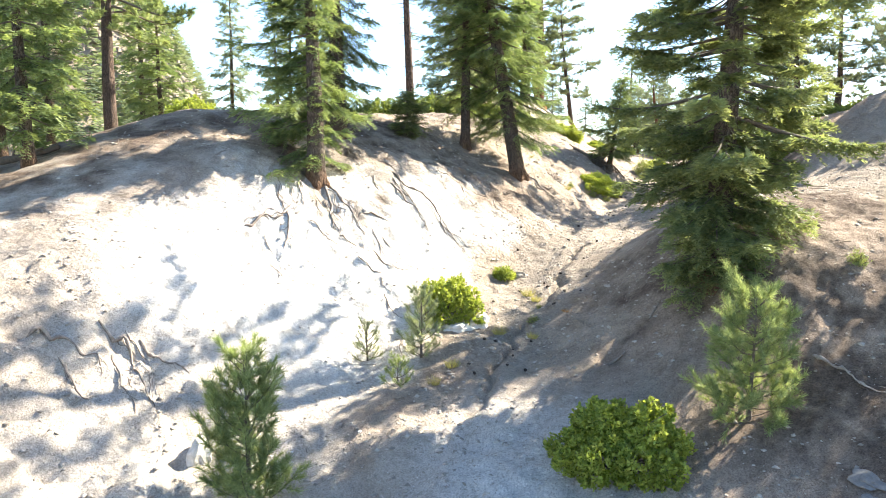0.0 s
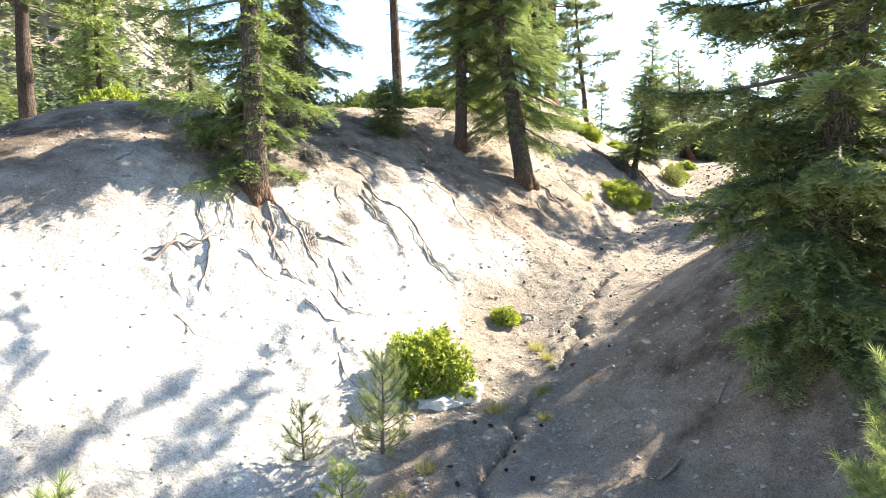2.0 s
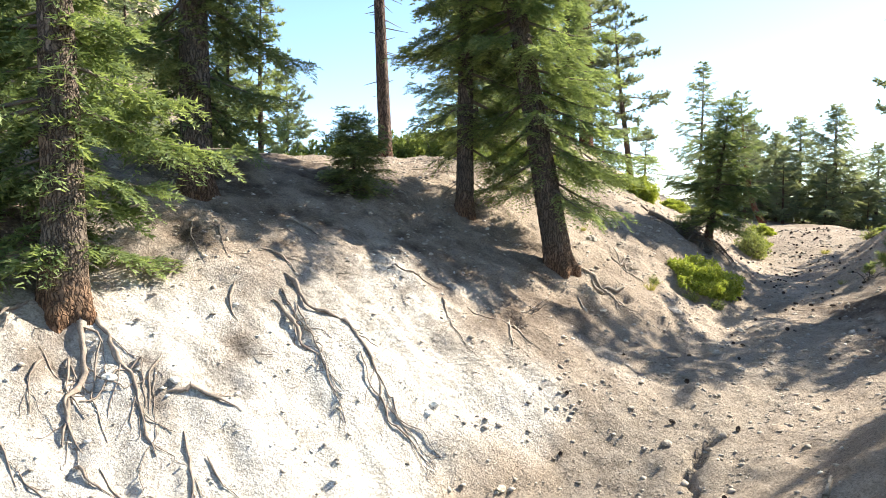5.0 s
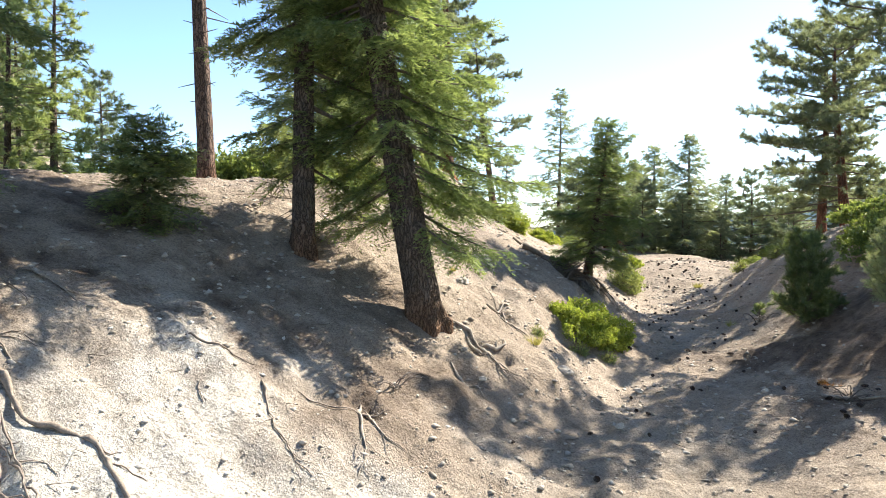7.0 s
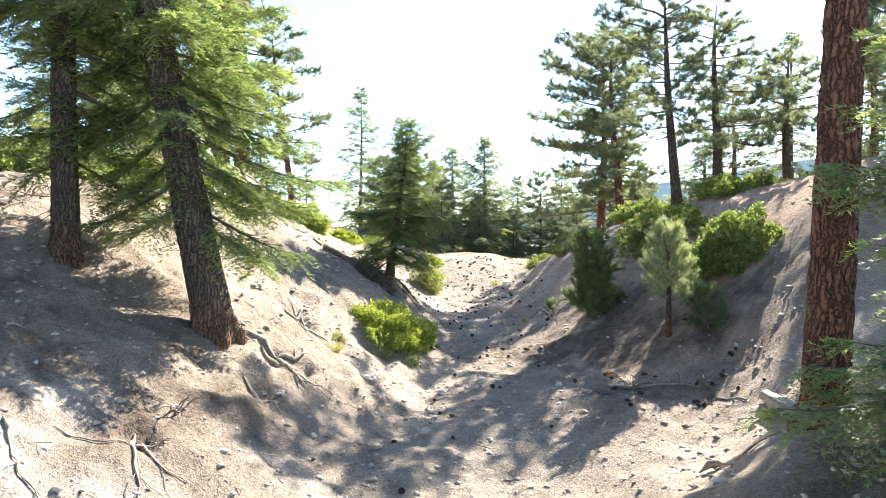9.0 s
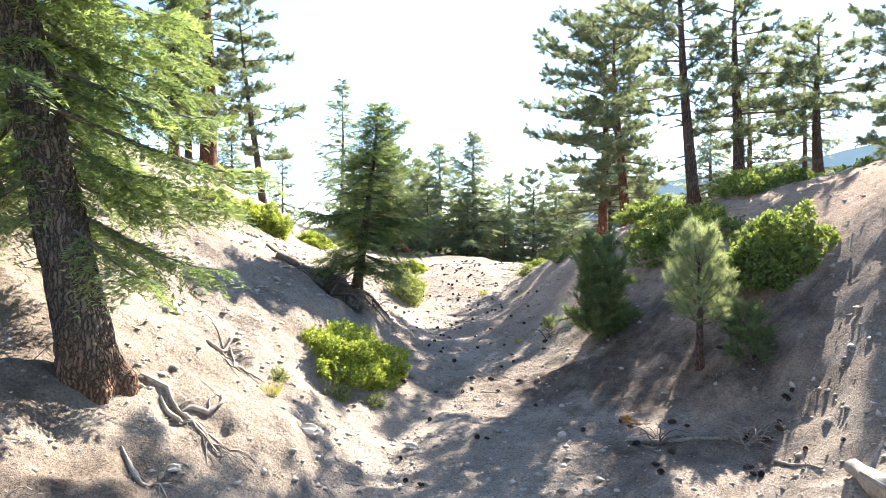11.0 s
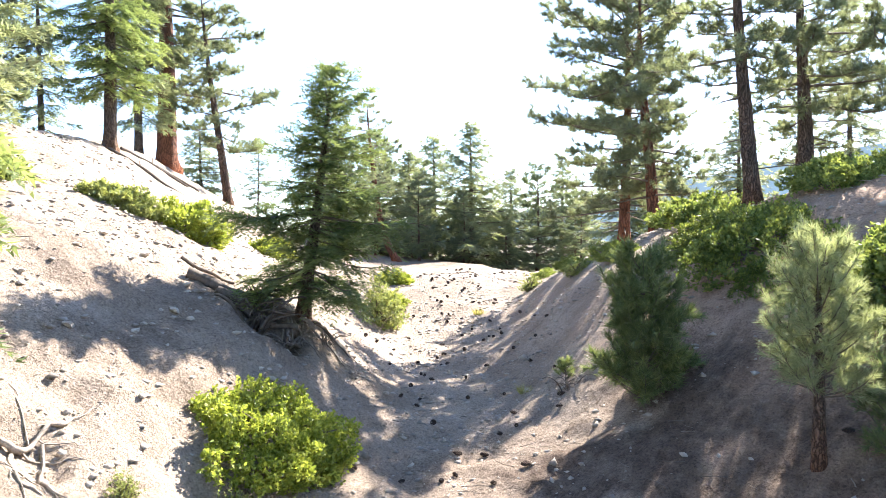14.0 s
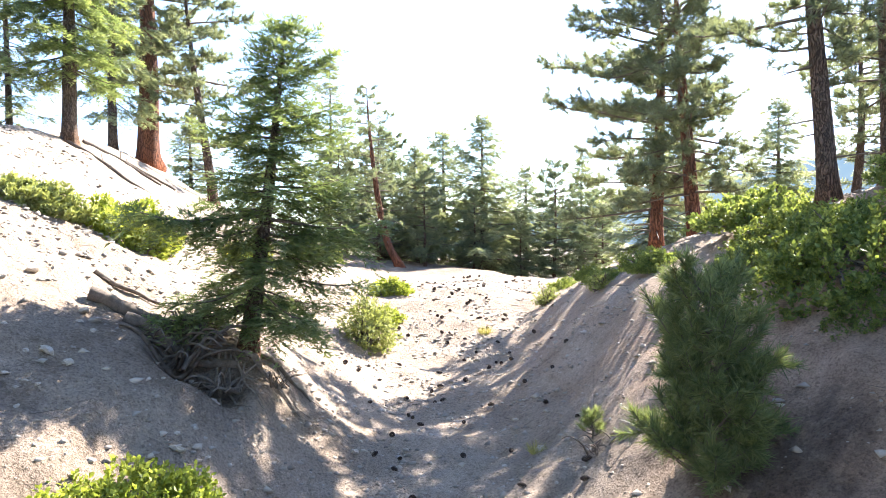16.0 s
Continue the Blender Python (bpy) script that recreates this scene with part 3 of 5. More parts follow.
def fir_tree(seed, height, r0, bare, reach, whorl_gap=0.19, per=5, lean=(0, 0), needle=0.105, gap=0.024, leaf=None, bark=None, droop=0.25, dense_top=None, tuft_gap=0.07, name="fir_tree", dead=10, squash=0.0, sides_open=None, open_to=7.0, power=0.8, ragged=0.0, belly=None, airy=None, open_share=0.12, plates=None):
    """A conifer of flat, layered sprays. bare: height of the lowest live branches; reach: longest branch; airy: the heights between which the limbs are bare inside."""
    rng = np.random.default_rng(seed)
    leaf, bark = leaf or FIR, bark or BARK
    tree = new(name)
    path = bend_path(rng, height, lean, 0.03 * height / 8)
    part("trunk", trunk_mesh(rng, path, r0, height, bark, plates=plates), tree)
    limbs, green = Soup(), Soup()
    z, az = bare, rng.uniform(0, 6.3)
    whorl_gap *= 1.45
    while z < height * 0.985:
        t = (z - bare) / (height - bare)
        thin = 1.0 if dense_top is None or z < dense_top else 1.35
        for k in range(per):
            az += 2.399 + rng.normal() * 0.25
            L = 0.9 * reach * (1 - t) ** power * rng.uniform(0.55, 1.1) * (0.72 + 0.28 * min(1, t * 6)) + 0.08
            L *= 0.7 + 0.5 * vnoise(np.array([az * 1.1 + seed]), np.array([z * 0.9]), seed)[0] + 0.3 * rng.random()
            if sides_open is not None and z < open_to and math.cos(az - sides_open) > 0.1:
                L *= 0.2 if rng.random() > open_share else 0.6
            if airy is not None and airy[0] < z < airy[1] and rng.random() < 0.22:
                continue
            if airy is not None and airy[0] < z < airy[1]:
                L *= 1.2
            fresh = rng.uniform(0.45, 1.15)
            L *= 1 + ragged * vnoise(np.array([az * 0.9 - seed]), np.array([z * 1.7 + seed]), seed + 3)[0]
            if belly is not None:
                L *= float(np.interp(z, [bare, belly], [0.6, 1.0]))
            if L < 0.1:
                continue
            out = np.array([math.cos(az), math.sin(az), 0.0])
            rise = -0.12 - droop * (1 - t) + 0.9 * t * t + rng.normal() * 0.08
            s = np.linspace(0, 1, 6)
            zz = z + rng.uniform(-0.5, 0.5) * whorl_gap
            line = along(path, zz) + out * (L * s)[:, None]
            line[:, 2] += L * (rise * s - 0.28 * s**2 + 0.34 * s**3)
            line[:, :2] += np.cross(out, [0, 0, 1])[None, :2] * (L * 0.07 * np.sin(s * 3 + rng.uniform(0, 6)) * s)[:, None]
            limbs.add(*tube(line, max(0.006, 0.016 * L) * (1 - 0.85 * s) + 0.002, 4))
            start = 0.18 if L > 0.6 else 0.05
            if airy is not None and airy[0] < z < airy[1]:
                start = 0.44
                close = 1.1
            else:
                close = 1.75
            nb = max(2, int(L * (1 - start) / (close * tuft_gap) / thin))
            v = start + (1 - start) * (np.arange(nb) + rng.uniform(0.2, 1, nb)) / nb
            v = np.append(np.repeat(v, 2), 0.97)
            sgn = np.append(np.tile([1.0, -1.0], nb), 0.0)
            pos = np.stack([np.interp(v, s, line[:, c]) for c in range(3)], 1)
            tan = unit(np.stack([np.interp(np.minimum(v + 0.1, 1.0), s, line[:, c]) - np.interp(v - 0.1, s, line[:, c]) for c in range(3)], 1))
            lat = unit(np.cross(tan, [0, 0, 1.0])) * sgn[:, None]
            blen = (0.16 + 0.42 * min(L, 1.5) * (1 - v) ** 0.4 * np.minimum(1, (v - start) * 2.5 + 0.4)) * rng.uniform(0.6, 1.25, len(v))
            bway = unit(tan * 0.8 + lat * 0.75 + np.array([0, 0, -0.16]) + 0.16 * rng.normal(size=pos.shape))
            plate = unit(np.array([0, 0, 1.0]) + 0.3 * rng.normal(size=pos.shape))
            # side shoots of each spray, then the needles on them
            cnt = 2 + np.maximum(2, (2 * blen / 0.085 / thin).astype(int))
            idx = np.repeat(np.arange(len(v)), cnt)
            q = np.concatenate([(np.arange(c) + 0.6) / c for c in cnt])
            turn = np.where(np.arange(len(idx)) % 2 == 0, 1.0, -1.0) * np.where(q > 0.93, 0.1, 0.75)
            across = unit(np.cross(bway, plate))
            shoot = unit(bway[idx] * 0.8 + across[idx] * turn[:, None] + 0.1 * rng.normal(size=(len(idx), 3)))
            foot = pos[idx] + bway[idx] * (blen[idx] * q)[:, None]
            foot[:, 2] -= 0.38 * blen[idx] * q**2
            slen = np.clip(0.035 + 0.42 * blen[idx] * (1.05 - q), 0.05, 0.22) * rng.uniform(0.7, 1.25, len(idx))
            cn = np.maximum(3, (slen / gap / thin).astype(int))
            jdx = np.repeat(np.arange(len(idx)), cn)
            r = np.concatenate([(np.arange(c) + 0.5) / c for c in cn])
            base = foot[jdx] + shoot[jdx] * (slen[jdx] * r)[:, None]
            base[:, 2] -= 0.12 * slen[jdx] * r**2
            pn = plate[idx][jdx]
            flank = np.cross(shoot[jdx], pn) * (np.where(np.arange(len(jdx)) % 2 == 0, 1.0, -1.0) * rng.uniform(0.25, 0.85, len(jdx)))[:, None]
            way = unit(shoot[jdx] * 0.75 + flank + pn * rng.normal(0.06, 0.2, len(jdx))[:, None])
            n_len = 0.86 * needle * rng.uniform(0.7, 1.2, len(jdx)) * (1.5 if thin > 1 else 1.0)
            side = unit(np.cross(way, pn + 0.3 * rng.normal(size=way.shape)))
            young = np.clip((0.3 + 0.35 * v[idx][jdx] + 0.5 * q[jdx]) * (0.35 + 0.65 * r) * fresh * rng.uniform(0.8, 1.2, len(jdx)), 0, 1)
            green.add(*blades(base, way, side, n_len, n_len * 0.35 * (1.3 if thin > 1 else 1.0)), young)
        z += whorl_gap * (1 - 0.45 * t) * (1.0 if thin == 1.0 else 1.25)
    for k in range(dead):
        zz, a = rng.uniform(0.5, max(0.8, bare * 1.2)), rng.uniform(0, 6.3)
        s = np.linspace(0, 1, 5)
        L = rng.uniform(0.25, 0.8)
        line = along(path, zz) + np.array([math.cos(a), math.sin(a), 0]) * (L * s)[:, None]
        line[:, 2] += -0.25 * L * s + 0.1 * rng.normal() * s**2
        limbs.add(*tube(line, 0.009 * (1 - 0.8 * s) + 0.001, 4))
    tagged(part("branchwork", limbs.mesh("branchwork", TWIG, True), tree), kind="stuff")
    part("crown", green.mesh("crown", leaf), tree)
    return tree


def pine_tree(seed, height, r0, bare, reach, limbs_n=46, lean=(0, 0), bark=None, leaf=None, tuft=34, needle=0.17, width=0.12, top=1.0, hook=0.0, flag=None, name="pine_tree", stubs=6, twigs=5, wander=0.06, crown=(0.7, 0.95, 0.9, 0.62, 0.22), plates=None):
    """A long-needled pine: level limbs whose outer halves carry flat sprays of twigs, each ending in a round tuft."""
    rng = np.random.default_rng(seed)
    tree = new(name)
    path = bend_path(rng, height, lean, wander * height / 10, hook=hook)
    stem = part("trunk", trunk_mesh(rng, path, r0, height, bark or BARK_DARK, 0.3, plates=plates), tree)
    wood, green = Soup(), Soup()
    az = rng.uniform(0, 6.3)
    tips, tip_way = [], []
    limbs_n = int(limbs_n * 1.6)
    for k in range(limbs_n):
        t = (k + rng.uniform(0, 1)) / limbs_n
        z = bare + (height * top - bare) * t
        az += 2.399 + rng.normal() * 0.5
        L = reach * np.interp(t, [0, 0.15, 0.5, 0.8, 1.0], crown) * rng.uniform(0.5, 1.1)
        if flag is not None:
            L *= 0.6 + 0.5 * max(0.0, math.cos(az - flag))
        out = np.array([math.cos(az), math.sin(az), 0.0])
        s = np.linspace(0, 1, 7)
        rise = rng.normal(0.0, 0.16) + 0.55 * t * t
        line = along(path, z) + out * (L * s)[:, None]
        line[:, 2] += L * (rise * s - 0.22 * s**2 + rng.uniform(0.1, 0.34) * s**3)
        line += rng.normal(size=3) * (0.1 * L * np.sin(3 * s) * s)[:, None]
        wood.add(*tube(line, (0.013 * L + 0.005) * (1 - 0.8 * s) + 0.003, 4))
        tips.append(line[-1]), tip_way.append(unit(line[-1] - line[-2]))
        lat = np.cross(out, [0, 0, 1.0])
        n_tw = max(5, int(1.75 * twigs * L))
        for q in range(n_tw):
            v = 0.22 + 0.78 * rng.random() ** 0.75
            b = np.array([np.interp(v, s, line[:, c]) for c in range(3)])
            w = unit(out * rng.uniform(0.2, 0.9) + lat * rng.normal() * 0.8 + np.array([0, 0, rng.normal(0.22, 0.3)]))
            l2 = rng.uniform(0.12, 0.5) * min(1.2, 0.35 + L * 0.45) * (1.25 - 0.6 * v)
            tw = b + w * (l2 * np.linspace(0, 1, 3))[:, None]
            tw[:, 2] += 0.15 * l2 * np.linspace(0, 1, 3) ** 2
            wood.add(*tube(tw, 0.006 * (1 - 0.6 * np.linspace(0, 1, 3)), 3))
            tips.append(tw[-1]), tip_way.append(w)
            if l2 > 0.22:
                tips.append(tw[1] + 0.06 * rng.normal(size=3)), tip_way.append(unit(w + 0.5 * rng.normal(size=3)))
    for k in range(stubs):
        z, a, L = rng.uniform(bare * 0.3, bare * 1.05), rng.uniform(0, 6.3), rng.uniform(0.2, 0.9)
        s = np.linspace(0, 1, 5)
        line = along(path, z) + np.array([math.cos(a), math.sin(a), 0]) * (L * s)[:, None]
        line[:, 2] += rng.uniform(-0.35, 0.1) * L * s
        snapped = Soup()
        snapped.add(*tube(line, 0.016 * (1 - 0.75 * s) + 0.002, 5))
        part("dead_branch", snapped.mesh("dead_branch", TWIG, True), stem, "snapped grey dead branch")
    tips, tip_way = np.array(tips), np.array(tip_way)
    idx = np.repeat(np.arange(len(tips)), tuft)
    way = unit(tip_way[idx] * 0.55 + rng.normal(size=(len(idx), 3)) * 0.6 + np.array([0, 0, 0.16]))
    base = tips[idx] - tip_way[idx] * rng.uniform(-0.02, 0.12, len(idx))[:, None]
    L = 0.95 * needle * rng.uniform(0.7, 1.2, len(idx))
    green.add(*blades(base, way, any_side(rng, way), L, L * width * 1.25))
    tagged(part("branchwork", wood.mesh("branchwork", TWIG, True), tree), kind="stuff")
    part("crown", green.mesh("crown", leaf or PINE), tree)
    return tree


def young_pine(seed, height, reach, needle=0.11, gap=0.005, leaf=None, bare=0.12, name="young_pine", rise=0.5, whorl=0.16, width=0.06, per=5, round_top=0.5, stem=0.0, bark=None):
    """A sapling: whorls of upswept branches that end in brushes of long soft needles, with gaps between."""
    rng = np.random.default_rng(seed)
    tree = new(name)
    path = bend_path(rng, height, (rng.normal() * 0.05, rng.normal() * 0.05), 0.012)
    part("trunk", trunk_mesh(rng, path, stem or 0.015 * height + 0.006, height, bark or TWIG, 0.2, 8), tree)
    wood, green = Soup(), Soup()

    def clothe(line, n, size, start=0.3):
        s = start + (1 - start) * rng.random(n) ** 0.8
        g = np.linspace(0, 1, len(line))
        p = np.stack([np.interp(s, g, line[:, c]) for c in range(3)], 1)
        tan = unit(line[-1] - line[-3])[None]
        way = unit(tan * 0.75 + rng.normal(size=(n, 3)) * 0.5 + np.array([0, 0, 0.1]))
        L = size * rng.uniform(0.65, 1.2, n)
        green.add(*blades(p, way, any_side(rng, way), L, L * width))

    z, az = bare * height, rng.uniform(0, 6)
    while z < height * 0.93:
        t = (z / height - bare) / (1 - bare)
        turn = rng.uniform(0, 6.3)
        for k in range(per):
            az = turn + k * 6.283 / per + rng.normal() * 0.3
            L = reach * (1 - t) ** round_top * rng.uniform(0.55, 1.15) + 0.06
            s = np.linspace(0, 1, 6)
            line = along(path, z + rng.uniform(-0.05, 0.05)) + np.array([math.cos(az), math.sin(az), 0]) * (L * s * (1 - 0.16 * s))[:, None]
            line[:, 2] += L * ((rise - 0.3 + 0.5 * t + 0.12 * rng.normal()) * s + 0.36 * s**2)
            wood.add(*tube(line, (0.007 * L + 0.004) * (1 - 0.7 * s) + 0.0015, 5))
            clothe(line, max(30, int(1.15 * L / gap)), needle, 0.4)
            for q in range(int(3 + 7 * L)):
                v = rng.uniform(0.25, 0.85)
                b = np.array([np.interp(v, s, line[:, c]) for c in range(3)])
                w = unit(unit(line[-1] - line[0]) * 0.7 + rng.normal(size=3) * 0.5 + np.array([0, 0, 0.35]))
                tw = b + w * (rng.uniform(0.14, 0.42) * L * np.linspace(0, 1, 4))[:, None]
                wood.add(*tube(tw, 0.003 + 0 * tw[:, 0], 3))
                clothe(tw, max(24, int(0.5 * L / gap)), needle, 0.2)
        z += whorl * rng.uniform(0.7, 1.25)
    clothe(path[-5:], 90, needle * 0.9)
    tagged(part("branchwork", wood.mesh("branchwork", TWIG, True), tree), kind="stuff")
    part("crown", green.mesh("crown", leaf or YOUNG), tree)
    return tree


def shrub(seed, rx, ry, rz, leaf=None, size=0.062, tips=900, per=11, name="shrub", lumps=0.36, ragged=0.08, flat=0.0):
    """A low evergreen shrub: stems out of one foot, each ending in a rosette of oval leaves over a lumpy dome."""
    rng = np.random.default_rng(seed)
    tips = int(tips * 1.3)
    bush = new(name)
    wood, green = Soup(), Soup()
    a, c = rng.uniform(0, 2 * np.pi, tips), rng.uniform(-0.12, 1, tips)
    d = np.stack([np.cos(a) * np.sqrt(1 - np.clip(c, 0, 1) ** 2), np.sin(a) * np.sqrt(1 - np.clip(c, 0, 1) ** 2), np.clip(c, -0.12, 1)], 1)
    nh = int(13 + 16 * rx)
    hk = np.arange(nh)
    hz_ = np.clip(1 - 1.02 * (hk + 0.5) / nh, -0.05, 1) + 0.06 * rng.normal(size=nh)
    ha = hk * 2.39996 + 0.35 * rng.normal(size=nh)
    hr = np.sqrt(np.clip(1 - hz_**2, 0.02, 1))
    heads = unit(np.stack([np.cos(ha) * hr, np.sin(ha) * hr, hz_], 1))
    bulge = rng.uniform(0.84, 1.08, nh)
    ang = np.arccos(np.clip(unit(d) @ heads.T, -1, 1))
    lobe = 1.35 / math.sqrt(nh)
    r = (bulge[None] * (0.66 + lumps * np.exp(-((ang / lobe) ** 2)))).max(1)
    r = r * (1 + 0.1 * vnoise(a * 1.1 + 3, a * 0 + seed, seed)) + 0.5 * ragged * rng.normal(size=tips)
    r = r * np.where(rng.random(tips) < 0.22, rng.uniform(0.6, 0.92, tips), 1.0)
    pos = d * r[:, None] * np.array([rx, ry, rz])
    pos[:, 2] = np.maximum(pos[:, 2], -0.05) + 0.04
    nrm = unit(d / np.array([rx, ry, rz]))
    way = unit(nrm * 0.8 + np.array([0, 0, 0.55]) + 0.35 * rng.normal(size=d.shape))
    for k in range(0, tips, max(1, tips // 40)):
        s = np.linspace(0, 1, 5)
        foot = np.array([rng.normal() * rx * 0.2, rng.normal() * ry * 0.2, -0.08])
        line = foot + (pos[k] - foot) * s[:, None]
        line[:, 2] += 0.12 * rz * np.sin(np.pi * s)
        wood.add(*tube(line, 0.016 * (1 - 0.75 * s) + 0.002, 5))
    per = int(per * 0.75)
    idx = np.repeat(np.arange(tips), per)
    w = unit(way[idx] * rng.uniform(0.3, 0.95, len(idx))[:, None] + any_side(rng, way[idx]) * 0.7)
    base = pos[idx] - way[idx] * rng.uniform(0, 0.11, len(idx))[:, None]
    L = 1.12 * size * rng.uniform(0.65, 1.25, len(idx))
    green.add(*leaves(base, w, any_side(rng, w), L, L * 0.6))
    tagged(part("stemwork", wood.mesh("stemwork", TWIG, True), bush), kind="stuff")
    part("foliage", green.mesh("foliage", leaf or LEAF), bush)
    return bush


def grass_tuft(seed, n, height, wide, leaf, name="grass_tuft"):
    rng = np.random.default_rng(seed)
    me = Soup()
    a = rng.uniform(0, 6.3, n)
    rad = wide * np.sqrt(rng.random(n)) * 0.4
    base = np.stack([np.cos(a) * rad, np.sin(a) * rad, np.full(n, -0.02)], 1)
    way = unit(np.stack([np.cos(a), np.sin(a), 0 * a], 1) * rng.uniform(0.1, 1.0, n)[:, None] * wide / height + np.array([0, 0, 1.0]) + 0.2 * rng.normal(size=(n, 3)))
    L = height * rng.uniform(0.5, 1.1, n)
    me.add(*blades(base, way, any_side(rng, way), L, 0.012 + 0 * L))
    return new(name, me.mesh(name, leaf))


def settle(ob, x, y, label, category, group="", turn=0.0, sink=0.05, size=1.0):
    on_ground(ob, x, y, sink, turn, size)
    return tagged(ob, label, category, group)


def again(ob, x, y, turn=0.0, size=1.0, label="", sink=0.05, sx=1.0):
    m = pose(x, y, gz(x, y) - sink, 0, 0, turn) @ Matrix.Diagonal((size * sx, size * sx, size, 1))
    c = copy_thing(ob, Matrix())
    c.matrix_basis = m
    return tagged(c, label)


# ---- big trees round the hollow ----
A = math.pi / 2
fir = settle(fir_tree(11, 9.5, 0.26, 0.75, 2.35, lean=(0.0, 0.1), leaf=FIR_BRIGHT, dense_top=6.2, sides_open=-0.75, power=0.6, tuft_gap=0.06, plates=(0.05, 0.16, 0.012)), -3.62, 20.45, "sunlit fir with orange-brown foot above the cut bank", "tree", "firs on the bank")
settle(fir_tree(12, 13.0, 0.275, 1.25, 2.6, lean=(-0.1, 0.3), dense_top=6.5, droop=0.3, sides_open=-1.4), -3.45, 23.95, "dark fir with thick trunk on the bank top", "tree", "firs on the bank")
settle(fir_tree(13, 14.0, 0.28, 1.85, 2.85, lean=(-2.7, 0.3), leaf=FIR_BRIGHT, dense_top=6.2, droop=0.34, sides_open=-2.1, whorl_gap=0.19, per=6, open_share=0.05, open_to=4.6, plates=(0.05, 0.16, 0.012), needle=0.08, gap=0.0165, tuft_gap=0.07, ragged=0.25), 2.85, 27.15, "tall fir with leaning trunk and layered green branches", "tree", "firs on the bank")
settle(fir_tree(14, 13.0, 0.19, 1.6, 2.3, lean=(-0.2, 0.1), dense_top=6.0, droop=0.26, sides_open=-1.6, plates=(0.05, 0.16, 0.011), whorl_gap=0.22, tuft_gap=0.08, ragged=0.3), 0.87, 27.85, "slender dark fir with drooping lower branches", "tree", "firs on the bank")
settle(fir_tree(15, 1.5, 0.035, 0.06, 0.85, 0.085, 7, power=0.5, tuft_gap=0.05, gap=0.014, needle=0.065, dead=0), -1.32, 26.5, "small dark bushy fir sapling under the trees", "tree")
settle(fir_tree(16, 12.0, 0.29, 0.2, 2.75, whorl_gap=0.155, per=6, gap=0.024, tuft_gap=0.065, needle=0.115, lean=(0.15, 0.0), dense_top=8.0, droop=0.26, power=0.6, dead=14, belly=3.0, ragged=0.25, airy=(3.4, 7.5)), 5.85, 15.05, "large dark spreading fir with branches to the ground", "tree")
settle(fir_tree(17, 3.9, 0.11, 0.55, 1.42, leaf=FIR_MID, whorl_gap=0.115, per=6, lean=(0.45, -0.2), tuft_gap=0.05, gap=0.016, needle=0.07, droop=0.12, ragged=0.5, power=0.8), 7.67, 33.15, "leaning small fir on a ledge of bare roots", "tree")
side_fir = settle(fir_tree(18, 5.0, 0.08, 0.2, 1.6, 0.2, 5, leaf=FIR_BRIGHT, needle=0.07, gap=0.015, droop=0.2, power=0.6), 8.0, 19.75, "young bright green fir beside the red-barked pine", "tree")
red_pine = settle(pine_tree(21, 18.0, 0.235, 7.0, 3.8, 24, plates=(0.085, 0.3, 0.02), bark=BARK_RED, stubs=4, lean=(0.35, 0.0), needle=0.19, tuft=30), 8.42, 21.52, "tall pine with red-brown plated bark", "tree")
settle(pine_tree(22, 14.0, 0.19, 6.0, 2.3, 40, bark=BARK_BROWN, stubs=34, lean=(-0.15, 0.1), tuft=26), -1.4, 31.9, "straight bare-trunked pine with dead stub branches", "tree")

# pines on the right-hand ridge
ridge_a = settle(pine_tree(31, 6.75, 0.16, 1.0, 2.45, 48, bark=BARK_RED, needle=0.16, tuft=44, width=0.085, flag=2.4, twigs=8, wander=0.12, crown=(0.75, 0.9, 1.0, 0.95, 0.45)), 17.25, 37.4, "bushy dark pine on the ridge beside the trail", "tree", "ridge pines")
settle(pine_tree(32, 6.4, 0.16, 0.9, 1.75, 44, bark=BARK_RED, hook=-0.3, needle=0.15, tuft=44, width=0.085, twigs=7, wander=0.16, crown=(0.8, 0.9, 1.0, 0.9, 0.45)), 17.1, 35.95, "pine with a curved foot on the ridge", "tree", "ridge pines")
ridge_b = settle(pine_tree(33, 6.5, 0.15, 2.0, 2.2, 30, needle=0.16, tuft=46, width=0.085, lean=(-0.25, 0.3), flag=2.8, twigs=6, wander=0.16, crown=(0.6, 0.75, 0.9, 0.95, 0.5)), 15.6, 31.7, "tall thin-crowned pine against the bright sky", "tree", "ridge pines")
settle(pine_tree(34, 5.8, 0.165, 1.5, 1.9, 27, needle=0.16, tuft=46, width=0.085, lean=(0.2, 0.2), twigs=6, wander=0.16), 17.35, 32.0, "pine with spreading crooked limbs", "tree", "ridge pines")
settle(pine_tree(35, 4.2, 0.15, 1.7, 1.7, 20, needle=0.16, tuft=46, width=0.085, lean=(0.5, 0.2), hook=-0.35, twigs=5, wander=0.2), 19.6, 31.4, "crooked pine leaning over the ridge", "tree", "ridge pines")
again(ridge_b, 22.5, 36.6, 130, 0.85, "orange-trunked pine standing behind the ridge")
# This pine stands out of view, added only to shade the bare slope.
again(ridge_a, 18.6, 27.2, 90, 1.1, "unseen dark pine added to shade the bare slope")
again(ridge_a, 25.5, 33.0, 210, 1.1, "dark pine beyond the ridge crest")

